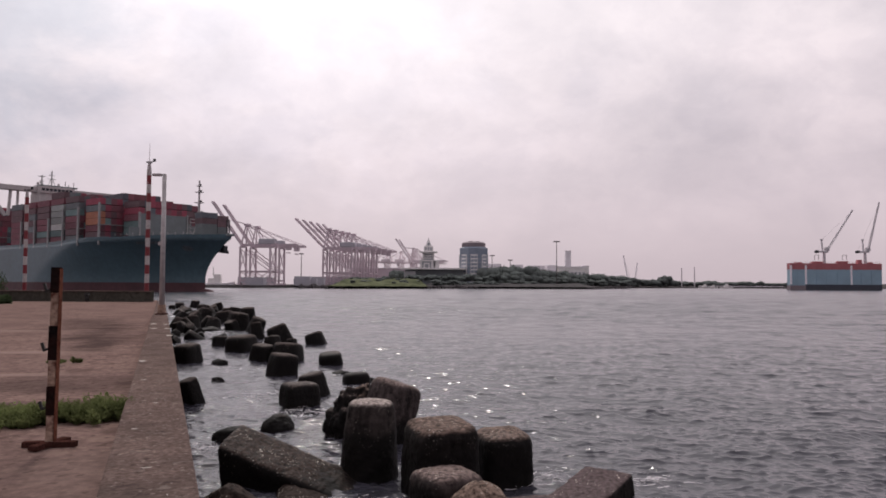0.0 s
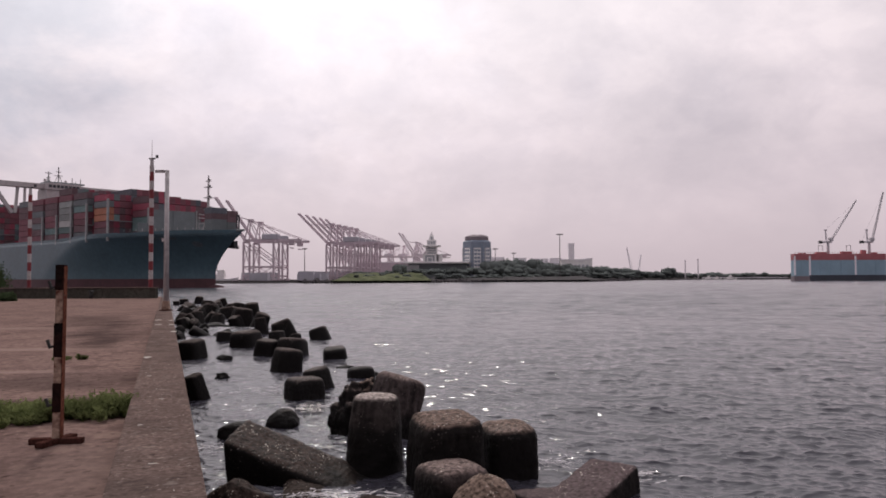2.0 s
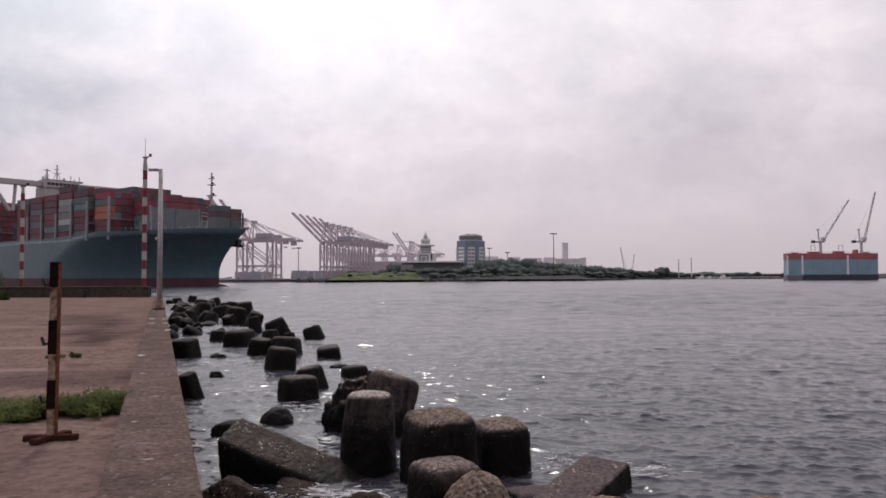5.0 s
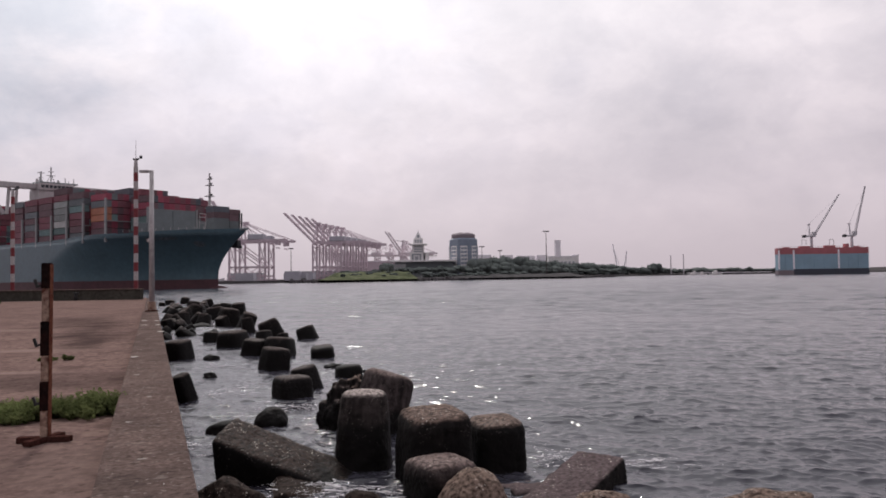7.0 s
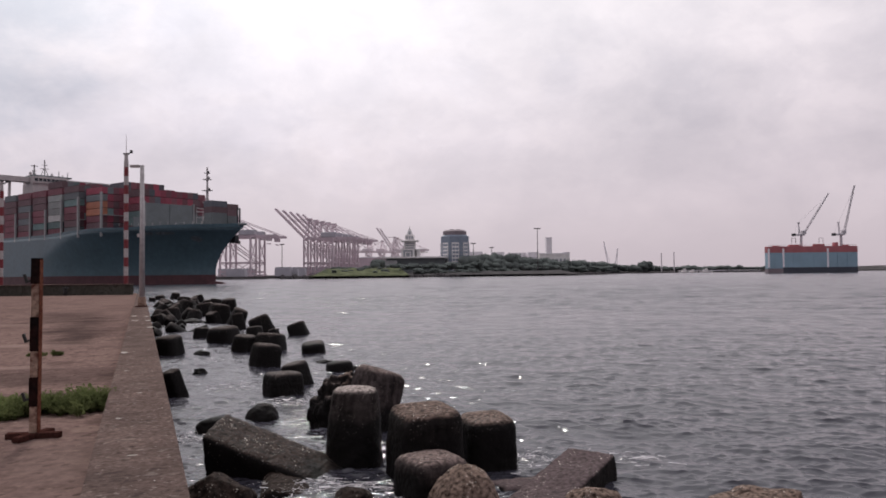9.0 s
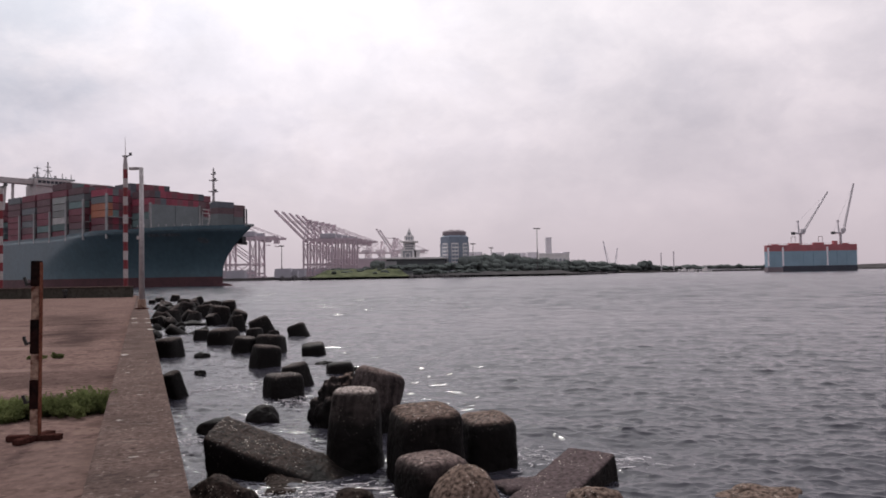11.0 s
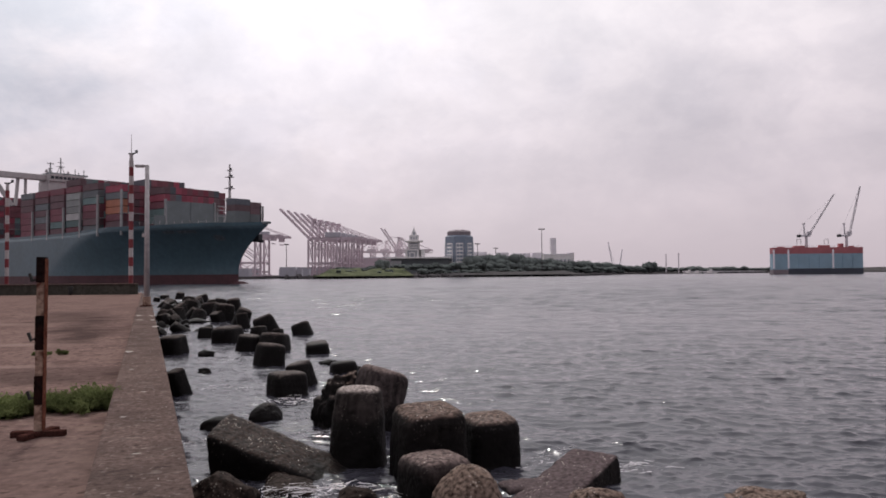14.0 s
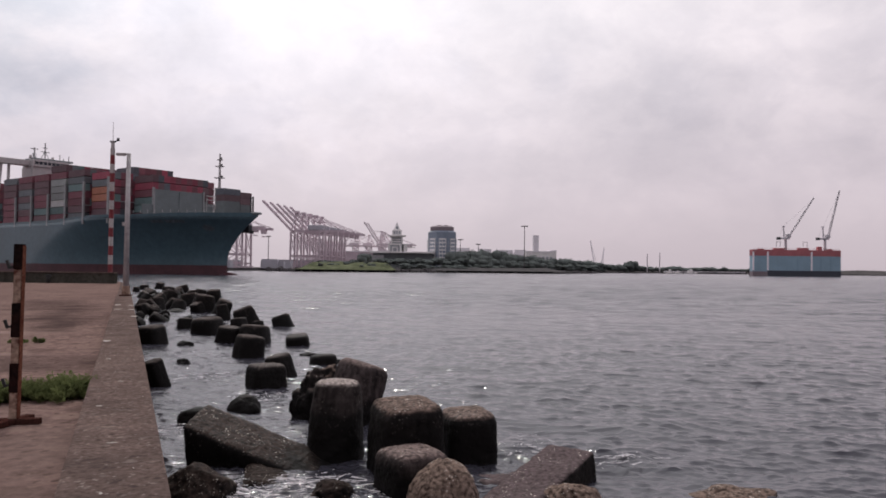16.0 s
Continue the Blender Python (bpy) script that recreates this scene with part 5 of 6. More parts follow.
def shore_rocks():
    """Rubble along the far shoreline, one heap of stones."""
    rng = random.Random(5)
    bm = bmesh.new()
    line = [(-110, 598), (-70, 631), (-26, 659), (23, 701), (78, 735), (141, 788), (214, 901)]
    for (x0, y0), (x1, y1) in zip(line, line[1:]):
        n = int(math.hypot(x1 - x0, y1 - y0) / 2.0)
        for i in range(n):
            f = (i + rng.random()) / n
            s = rng.uniform(1.0, 2.4)
            r = bmesh.ops.create_icosphere(bm, subdivisions=1, radius=1)
            m = Matrix.LocRotScale((x0 + (x1 - x0) * f, y0 + (y1 - y0) * f + rng.uniform(-1, 3), rng.uniform(0, 1.6)), Euler((rng.random() * 6, rng.random() * 6, 0)), (s * 1.3, s, s * 0.7))
            bmesh.ops.transform(bm, matrix=m, verts=r["verts"])
    return tagged(part("shore_rubble", bm, "rock"), "dark stone rubble along the far shore", "rocks", kind="stuff")


shore_rocks()


def mound(name, x0, x1, y0, y1, h, mat, label, seed, edge=0.25):
    """A low uneven rise of ground."""
    bm = bmesh.new()
    nx, ny = 60, 14
    grid = []
    for j in range(ny + 1):
        row = []
        for i in range(nx + 1):
            u, v = i / nx, j / ny
            e = min(1.0, u / edge, (1 - u) / edge) * min(1.0, v / 0.75) * min(1.0, (1 - v) / 0.08 + 0.4)
            z = 1.9 + h * e * (0.85 + 0.35 * noise.noise(Vector((u * 7 + seed, v * 3, seed))))
            row.append(bm.verts.new((x0 + (x1 - x0) * u, y0 + (y1 - y0) * v + (x0 + (x1 - x0) * u + 60) * 0.45 * (name == "lawn"), z)))
        grid.append(row)
    for a, b in zip(grid, grid[1:]):
        for i in range(nx):
            bm.faces.new((a[i], a[i + 1], b[i + 1], b[i]))
    return tagged(part(name, bm, mat, smooth=True), label, "ground", kind="structure")


mound("lawn", -90, -12, 603, 690, 8.0, "lawn", "bright green rough grass bank above the far shore", 1.0, 0.12)
mound("bank", -22, 150, 705, 800, 3.6, "scrub", "low brown bank before the far buildings", 3.0, 0.06)


# ---- trees ----
def clump_mesh(seed, mat, leaves=900):
    """A crown: many small leaf clumps round a few limbs, one unit high and wide."""
    rng = random.Random(seed)
    bm = bmesh.new()
    cores = [(Vector((rng.uniform(-0.36, 0.36), rng.uniform(-0.36, 0.36), rng.uniform(0.22, 0.78))), rng.uniform(0.17, 0.3)) for _ in range(15)]
    for _ in range(leaves):
        c, r = rng.choice(cores)
        d = Vector((rng.gauss(0, 1), rng.gauss(0, 1), rng.gauss(0, 1))).normalized() * r * rng.uniform(0.7, 1.15)
        p = c + d
        s = rng.uniform(0.022, 0.045)
        a, b = Vector((rng.uniform(-1, 1), rng.uniform(-1, 1), rng.uniform(-1, 1))).normalized(), Vector((rng.uniform(-1, 1), rng.uniform(-1, 1), rng.uniform(-1, 1))).normalized()
        v = [bm.verts.new(p + a * s), bm.verts.new(p + b * s), bm.verts.new(p - a * s * 0.9), bm.verts.new(p - b * s * 0.9 + Vector((0, 0, s * 0.5)))]
        bm.faces.new(v[:3])
        bm.faces.new((v[0], v[2], v[3]))
    for c, r in cores:
        q = bmesh.ops.create_icosphere(bm, subdivisions=2, radius=r * 0.92)
        bmesh.ops.transform(bm, matrix=Matrix.Translation(c), verts=q["verts"])
    me = bpy.data.meshes.new("crown")
    bm.to_mesh(me)
    bm.free()
    me.materials.append(M[mat])
    return me


def trunk_mesh():
    bm = bmesh.new()
    tube(bm, (0, 0, 0), (0, 0, 0.45), 0.05, 0.035, 7)
    for a in range(4):
        tube(bm, (0, 0, 0.3 + 0.04 * a), (0.22 * math.cos(a * 1.7), 0.22 * math.sin(a * 1.7), 0.62), 0.025, 0.01, 5)
    me = bpy.data.meshes.new("trunk")
    bm.to_mesh(me)
    bm.free()
    me.materials.append(M["rock"])
    return me


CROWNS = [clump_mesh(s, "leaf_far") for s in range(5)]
TRUNK = trunk_mesh()


def tree(x, y, z, w, h, i, label="dark green bushy tree on the far shore"):
    t = thing("tree", label, "tree", Matrix.Translation((x, y, z)), "trees on the far shore")
    share("trunk", TRUNK, t, Matrix.Diagonal((w * 0.5, w * 0.5, h, 1)))
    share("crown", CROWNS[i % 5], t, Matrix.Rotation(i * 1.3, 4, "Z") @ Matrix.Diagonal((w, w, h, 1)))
    return t


rng = random.Random(21)
k = 0
for x, y, w, h in [(-41, 700, 12, 12), (-50, 690, 8, 6), (-62, 700, 8, 5)]:
    tree(x, y, 5.0 if x > -80 else 2.1, w, h, k)
    k += 1
for i in range(16):          # shrubs before the pavilion and the office tower
    tree(-30 + i * 5.6 + rng.uniform(-1.5, 1.5), 752 + rng.uniform(-6, 12) + i * 1.5, 6.5, rng.uniform(8, 12), rng.uniform(4.5, 8.5), k, "low dark shrub before the far buildings")
    k += 1
for i in range(22):          # scrub on the brown bank
    f = rng.random()
    tree(-12 + f * 120, 712 + f * 70 + rng.uniform(0, 25), 2.6, rng.uniform(6, 12), rng.uniform(3, 6), k, "low scrub on the brown bank")
    k += 1
for i in range(52):          # the wooded spit
    f = (i // 2) / 25
    x, y = 50 + f * 178, 790 + f * 175
    peak = 21.0 - 7.5 * f + (3.5 if 0.05 < f < 0.32 else 0.0)
    if i % 2:
        tree(x + rng.uniform(-3, 3), y + rng.uniform(6, 20), 2.0, rng.uniform(19, 27), peak * rng.uniform(0.88, 1.08), k)
    else:
        tree(x + rng.uniform(-3, 3), y + rng.uniform(-5, 2), 2.0, rng.uniform(16, 24), peak * rng.uniform(0.5, 0.7), k)
    k += 1
for i in range(9):
    tree(262 + i * 11 + rng.uniform(-3, 3), 1200 + i * 14, 2.0, rng.uniform(16, 22), (15.5 - 0.5 * i) * rng.uniform(0.8, 1.1), k, "dark trees on the far spit's tip")
    k += 1
for x, y, w, h in ((357, 1250, 22, 20), (346, 1245, 18, 13), (368, 1262, 18, 12)):
    tree(x, y, 2.0, w, h, k)
    k += 1
for i in range(34):          # scattered wood behind the far piers
    tree(385 + i * 11.5 + rng.uniform(-4, 4), 1440 + rng.uniform(0, 40), 2.0, rng.uniform(16, 30), rng.uniform(7, 12.5), k, "hazy trees behind the far piers")
    k += 1
for i in range(26):          # low bushes dotted over the grass bank
    x = rng.uniform(-86, -16)
    f = rng.uniform(0.3, 0.95)
    tree(x, 603 + 87 * f + (x + 60) * 0.45, 1.5 + 5.2 * min(1.0, f / 0.75), rng.uniform(3, 7), rng.uniform(1.8, 3.6), k, "low green bush on the grass bank")
    k += 1
mound("hill", 250, 720, 1500, 1700, 10.0, "farland", "low dull wooded rise beyond the harbour", 5.0, 0.2)
mound("hill", 520, 1300, 1500, 1700, 9.0, "farland", "low dull wooded rise beyond the harbour", 8.0, 0.2)


# ---- ship-to-shore cranes ----
def sts_crane(p, size, boom_len, boom_deg, mat, label, group):
    """A quay crane: boom raised over the water towards local -x, back reach to +x. p: foot of the water-side legs."""
    t = thing("quay_crane", label, "crane", Matrix.LocRotScale(p, Euler((0, 0, radians(-8))), (size, size, size)), group)
    G, W, V = 39.0, 32.0, 8.0
    for x in (0, W):
        for y in (-V, V):
            part("leg", beam(bmesh.new(), (x, y, 1.5), (x, y, G), 1.7), mat, t)
            part("bogie", boxm(x - 1.4, x + 1.4, y - 4, y + 4, 0, 1.8), mat, t)
    for y in (-V, V):
        part("side_beam", beam(bmesh.new(), (0, y, 14), (W, y, 14), 1.3), mat, t)
        part("sill_beam", beam(bmesh.new(), (0, y, 4.5), (W, y, 4.5), 1.8), mat, t)
        bm = bmesh.new()
        beam(bm, (0, y, G - 2), (W, y, 14), 0.9)
        beam(bm, (0, y, 14), (W * 0.5, y, 4.5), 0.7)
        beam(bm, (W, y, 14), (W * 0.5, y, 4.5), 0.7)
        part("brace", bm, mat, t)
    for x in (0, W):
        bm = bmesh.new()
        beam(bm, (x, -V, G), (x, V, G), 1.6)
        beam(bm, (x, -V, 14), (x, V, 14), 1.3)
        beam(bm, (x, -V, 15), (x, V, G - 1), 0.7)
        beam(bm, (x, V, 15), (x, -V, G - 1), 0.7)
        part("cross_frame", bm, mat, t)
    for y in (-2.6, 2.6):
        part("main_girder", beam(bmesh.new(), (-1, y, G + 2), (W + 26, y, G + 2), 1.2, 2.4), mat, t)
    a = radians(boom_deg)
    bm = bmesh.new()
    for y in (-2.4, 2.4):
        beam(bm, (-1, y, G + 2), (-1 - boom_len * math.cos(a), y, G + 2 + boom_len * math.sin(a)), 1.0, 2.0)
    for i in range(1, 9):
        f = i / 8
        x, z = -1 - boom_len * math.cos(a) * f, G + 2 + boom_len * math.sin(a) * f
        beam(bm, (x, -2.4, z), (x, 2.4, z), 0.6)
    part("boom", bm, mat, t, "raised lattice boom")
    bm = bmesh.new()
    for y in (-3, 3):
        beam(bm, (0, y * 2.2, G), (3.5, y * 0.5, G + 23), 1.1)
        beam(bm, (W * 0.45, y * 2.2, G + 2), (3.5, y * 0.5, G + 23), 0.8)
    box(bm, 1.5, 7, -2.5, 2.5, G + 22, G + 24)
    part("apex_frame", bm, mat, t)
    bm = bmesh.new()
    for y in (-2, 2):
        beam(bm, (3.5, y, G + 23), (W + 4, y, G + 3), 0.45)
        beam(bm, (3.5, y, G + 23), (W + 25, y, G + 3), 0.4)
        beam(bm, (3.5, y, G + 23), (-1 - boom_len * 0.62 * math.cos(a), y, G + 2 + boom_len * 0.62 * math.sin(a)), 0.45)
    part("forestay", bm, mat, t)
    bm = boxm(W * 0.55, W * 0.55 + 17, -4, 4, G + 3, G + 8.5, bevel=0.8)
    part("machinery_house", bm, "cranehouse" if mat == "crane" else mat, t, "grey machinery house")
    part("trolley", boxm(W + 14, W + 19, -2.5, 2.5, G - 3, G + 0.8), mat, t)
    part("spreader", beam(bmesh.new(), (W + 16.5, -5, G - 6), (W + 16.5, 5, G - 6), 1.0), mat, t)
    return t


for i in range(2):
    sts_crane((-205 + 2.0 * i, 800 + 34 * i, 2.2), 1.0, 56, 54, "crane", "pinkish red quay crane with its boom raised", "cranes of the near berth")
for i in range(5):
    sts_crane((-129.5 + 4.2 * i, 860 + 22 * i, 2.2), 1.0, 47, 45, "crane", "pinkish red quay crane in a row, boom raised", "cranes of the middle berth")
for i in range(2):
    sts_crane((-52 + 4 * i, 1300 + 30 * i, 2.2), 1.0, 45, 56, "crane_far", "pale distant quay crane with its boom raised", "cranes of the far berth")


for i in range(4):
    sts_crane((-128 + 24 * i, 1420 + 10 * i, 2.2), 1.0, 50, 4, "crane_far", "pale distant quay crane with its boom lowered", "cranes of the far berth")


# ---- far buildings ----
def pagoda_tower():
    t = thing("pavilion_tower", "white stepped tower with dark glazed storeys and a small spire", "tower", Matrix.Translation((-14, 800, 2)))
    part("terrace_roof", boxm(-28, 38, -10.5, 8, 16.9, 18.7, bevel=0.3), "offwhite", t)
    part("terrace_wall", boxm(-24, 36, -6, 6, 0, 16.9), "bowgrey", t)
    part("entrance_wall", boxm(-25, -13, -9, -6, 0, 15.0), "lashing", t)
    part("storey", boxm(-8.6, 7.2, -8, 8, 18.7, 26.0, bevel=0.2), "darkglass", t)
    for x0, x1, z1 in ((-8.8, -6.6, 26.8), (3.0, 5.2, 26.8)):
        part("storey_frame", boxm(x0, x1, -8.7, -8.0, 18.7, z1), "offwhite", t)
    part("storey_frame", boxm(-8.8, 5.2, -8.75, -8.0, 25.2, 26.8), "offwhite", t)
    for x0, x1 in ((-4.8, -3.6), (0.0, 1.2)):
        part("door_frame", boxm(x0, x1, -8.7, -8.0, 18.7, 22.4), "offwhite", t)
    part("door_frame", boxm(-4.8, 1.2, -8.75, -8.0, 22.4, 23.6), "offwhite", t)
    part("flank_wall", boxm(5.2, 10.8, -8, 8, 18.7, 26.4, bevel=0.2), "offwhite", t)
    part("side_canopy", boxm(10.8, 19.0, -6, 6, 22.6, 23.4, bevel=0.1), "offwhite", t)
    for i in range(3):
        z = 26.8 + i * 2.4
        part("storey", boxm(-4.9, 4.9, -5.4, 5.4, z, z + 1.3), "darkglass", t)
        part("storey_band", boxm(-5.9, 5.9, -6.2, 6.2, z + 1.3, z + 2.4, bevel=0.1), "offwhite", t)
    for sd in (-1, 1):
        part("corner_pier", boxm(sd * 5.3 - 0.7, sd * 5.3 + 0.7, -6.5, -5.2, 26.8, 34.0), "offwhite", t)
    part("eave", boxm(-9.3, 9.3, -9, 9, 34.0, 35.5, bevel=0.5), "offwhite", t)
    part("upper_storey", boxm(-4.9, 4.9, -4.9, 4.9, 35.5, 41.0, bevel=0.3), "offwhite", t)
    for x in (-2.6, 0, 2.6):
        part("window", boxm(x - 0.8, x + 0.8, -5.1, -4.8, 36.6, 39.6), "darkglass", t)
    roof = bmesh.new()
    bmesh.ops.create_cone(roof, cap_ends=True, segments=4, radius1=4.6, radius2=1.6, depth=6.0, matrix=Matrix.Translation((0, 0, 44.0)) @ Matrix.Rotation(math.pi / 4, 4, "Z"))
    part("lantern_arch", roof, "offwhite", t)
    part("lantern_opening", boxm(-1.1, 1.1, -3.2, 3.2, 41.4, 44.6, bevel=0.4), "darkglass", t)
    part("spire", tube(bmesh.new(), (0, 0, 46.8), (0, 0, 50.0), 0.7, 0.1, 8), "offwhite", t)


def office_tower():
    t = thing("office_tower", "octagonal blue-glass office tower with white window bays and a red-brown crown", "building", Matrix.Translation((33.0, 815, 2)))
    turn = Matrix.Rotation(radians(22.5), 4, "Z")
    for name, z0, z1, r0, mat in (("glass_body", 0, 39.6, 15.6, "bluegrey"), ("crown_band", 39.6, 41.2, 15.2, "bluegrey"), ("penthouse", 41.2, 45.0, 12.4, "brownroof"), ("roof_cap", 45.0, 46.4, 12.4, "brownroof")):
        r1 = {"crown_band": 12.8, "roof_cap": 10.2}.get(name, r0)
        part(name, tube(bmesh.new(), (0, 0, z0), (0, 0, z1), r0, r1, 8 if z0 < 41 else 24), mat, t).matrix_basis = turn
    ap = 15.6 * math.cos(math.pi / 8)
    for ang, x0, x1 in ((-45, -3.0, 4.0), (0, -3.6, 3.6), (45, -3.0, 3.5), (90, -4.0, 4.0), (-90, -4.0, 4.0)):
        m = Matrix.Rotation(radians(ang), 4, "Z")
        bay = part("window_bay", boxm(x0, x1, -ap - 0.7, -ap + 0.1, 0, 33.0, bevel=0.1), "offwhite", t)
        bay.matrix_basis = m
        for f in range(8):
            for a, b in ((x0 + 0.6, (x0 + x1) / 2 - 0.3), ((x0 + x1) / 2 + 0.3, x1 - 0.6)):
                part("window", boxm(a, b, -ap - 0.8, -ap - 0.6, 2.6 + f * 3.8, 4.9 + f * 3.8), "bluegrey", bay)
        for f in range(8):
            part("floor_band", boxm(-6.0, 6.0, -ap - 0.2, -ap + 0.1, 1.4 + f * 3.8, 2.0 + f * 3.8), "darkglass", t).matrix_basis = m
    for x, y in ((-3, 0), (4, 2)):
        part("roof_plant", boxm(x - 2, x + 2, y - 2, y + 2, 46.2, 47.4, bevel=0.2), "brownroof", t)


pagoda_tower()
office_tower()


def low_building(x, y, w, d, h, mat, label, name="warehouse", roof=True, windows=0):
    t = thing(name, label, "building", Matrix.Translation((x, y, 2)))
    wall = part("wall", boxm(-w / 2, w / 2, -d / 2, d / 2, 0, h), mat, t)
    if roof:
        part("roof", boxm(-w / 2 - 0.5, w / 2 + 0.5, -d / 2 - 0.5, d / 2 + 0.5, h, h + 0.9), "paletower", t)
    for i in range(windows):
        xx = -w / 2 + (i + 0.5) * w / windows
        part("window", boxm(xx - w / windows * 0.3, xx + w / windows * 0.3, -d / 2 - 0.12, -d / 2 + 0.1, h * 0.5, h * 0.75), "darkglass", wall)
    return t


low_building(154, 930, 32, 20, 23, "offwhite", "pale flat-roofed terminal building behind trees", windows=7)
low_building(172, 940, 9, 14, 24.5, "offwhite", "pale stair tower beside the terminal building", "stair_tower")
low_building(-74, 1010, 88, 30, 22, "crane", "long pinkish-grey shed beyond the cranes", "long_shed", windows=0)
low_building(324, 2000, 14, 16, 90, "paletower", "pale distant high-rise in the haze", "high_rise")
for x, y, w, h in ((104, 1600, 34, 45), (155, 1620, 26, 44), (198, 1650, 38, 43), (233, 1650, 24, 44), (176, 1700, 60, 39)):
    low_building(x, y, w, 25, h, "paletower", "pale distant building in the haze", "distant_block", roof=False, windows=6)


def light_mast(x, y, h, w):
    t = thing("light_mast", "tall thin floodlight mast on the far shore", "mast", Matrix.Translation((x, y, 2)), "floodlight masts")
    part("pole", tube(bmesh.new(), (0, 0, 0), (0, 0, h), 0.5, 0.3, 8), "rock", t)
    part("light_rack", boxm(-w, w, -0.8, 0.8, h, h + 1.1, bevel=0.2), "rock", t)


light_mast(118, 800, 46, 3.4)
light_mast(58, 900, 35, 3.0)
light_mast(79, 900, 30, 2.6)
light_mast(-145, 800, 32, 2.4)


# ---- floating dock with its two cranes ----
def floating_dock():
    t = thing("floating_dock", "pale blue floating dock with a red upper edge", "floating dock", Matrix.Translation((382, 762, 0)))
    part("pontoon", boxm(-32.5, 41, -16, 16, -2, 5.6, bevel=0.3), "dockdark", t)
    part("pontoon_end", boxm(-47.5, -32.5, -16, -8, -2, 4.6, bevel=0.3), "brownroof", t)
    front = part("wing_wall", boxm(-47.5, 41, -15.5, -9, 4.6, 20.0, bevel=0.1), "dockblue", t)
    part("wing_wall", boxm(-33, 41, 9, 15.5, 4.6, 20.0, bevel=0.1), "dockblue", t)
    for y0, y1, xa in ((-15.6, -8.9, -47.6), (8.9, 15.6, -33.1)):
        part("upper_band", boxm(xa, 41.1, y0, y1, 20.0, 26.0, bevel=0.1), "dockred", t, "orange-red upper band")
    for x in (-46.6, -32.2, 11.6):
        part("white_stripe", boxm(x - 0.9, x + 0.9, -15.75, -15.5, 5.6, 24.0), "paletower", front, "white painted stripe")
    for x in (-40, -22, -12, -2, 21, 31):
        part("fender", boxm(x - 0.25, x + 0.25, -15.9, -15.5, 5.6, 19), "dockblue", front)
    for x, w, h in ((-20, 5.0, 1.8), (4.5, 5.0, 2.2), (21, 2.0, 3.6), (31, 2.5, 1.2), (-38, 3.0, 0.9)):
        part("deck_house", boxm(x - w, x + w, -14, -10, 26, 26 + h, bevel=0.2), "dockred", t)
    for x in (-20, 7):
        bm = bmesh.new()
        for a, b in (((x - 2, -12, 29), (x - 2, -12, 34)), ((x + 2, -12, 29), (x + 2, -12, 34)), ((x - 2, -12, 34), (x + 2, -12, 34))):
            beam(bm, a, b, 0.4)
        part("davit", bm, "galv", t)
    bm = bmesh.new()
    for i in range(30):
        x = -46 + i * 2.95
        beam(bm, (x, -15.3, 26), (x, -15.3, 27.3), 0.15)
    beam(bm, (-46, -15.3, 27.3), (39.5, -15.3, 27.3), 0.15)
    part("railing", bm, "dockred", t)


def dock_crane(x, jib, lean):
    t = thing("dock_crane", "grey slewing jib crane standing on the floating dock", "crane", Matrix.Translation((x, 750, 26.0)), "dock cranes")
    part("pedestal", tube(bmesh.new(), (0, 0, 0), (0, 0, 10.5), 1.4, 1.2, 10), "cranegrey", t)
    part("slew_platform", boxm(-8, 3.5, -1.6, 1.6, 10.5, 12.2, bevel=0.2), "cranegrey", t)
    part("cab", boxm(0.8, 4.6, -1.8, 1.8, 12.2, 15.6, bevel=0.3), "cranegrey", t)
    part("counterweight", boxm(-8.5, -6, -1.8, 1.8, 10.0, 12.6), "shipdark", t)
    bm = bmesh.new()
    beam(bm, (-2.5, -0.8, 12), (-2.2, 0, 23), 0.7)
    beam(bm, (-0.5, 0.8, 12), (-2.2, 0, 23), 0.6)
    box(bm, -3.2, -1.2, -0.8, 0.8, 22.2, 23.6)
    part("a_frame", bm, "cranegrey", t)
    a = radians(lean)
    tip = Vector((3 + jib * math.cos(a), 0, 13 + jib * math.sin(a)))
    root = Vector((3, 0, 13))
    bm = bmesh.new()
    for o in ((-0.6, 0.5), (0.6, 0.5), (0, -0.6)):
        off = Vector((o[1] * 1.5, o[0], 0))
        beam(bm, root + off, tip + off * 0.5, 0.5)
    for i in range(18):
        f, g = i / 18, (i + 1) / 18
        beam(bm, root.lerp(tip, f) + Vector((0.75, -0.5, 0)) * (1 - f * 0.5), root.lerp(tip, g) + Vector((-0.9, 0.5, 0)) * (1 - g * 0.5), 0.3)
    part("jib", bm, "cranegrey", t, "grey lattice jib")
    bm = bmesh.new()
    beam(bm, (-2.2, 0, 23), root.lerp(tip, 0.95), 0.14)
    beam(bm, (-2.2, 0, 23), (-7, 0, 12), 0.14)
    part("stay", bm, "cranegrey", t)


floating_dock()
dock_crane(369.4, 46.5, 57.0)
dock_crane(409, 48, 76)




# ---- small things on the far shore ----
def far_pole(x, y, h):
    t = thing("chimney_pole", "thin dark pole on the far shore", "pole", Matrix.Translation((x, y, 2)), "poles on the far shore")
    part("shaft", tube(bmesh.new(), (0, 0, 0), (0, 0, h), 1.1, 0.8, 8), "cranegrey", t)
    part("cap", tube(bmesh.new(), (0, 0, h), (0, 0, h + 1.5), 1.3, 1.2, 8), "cranegrey", t)


far_pole(432, 1400, 32)
far_pole(455, 1400, 34)


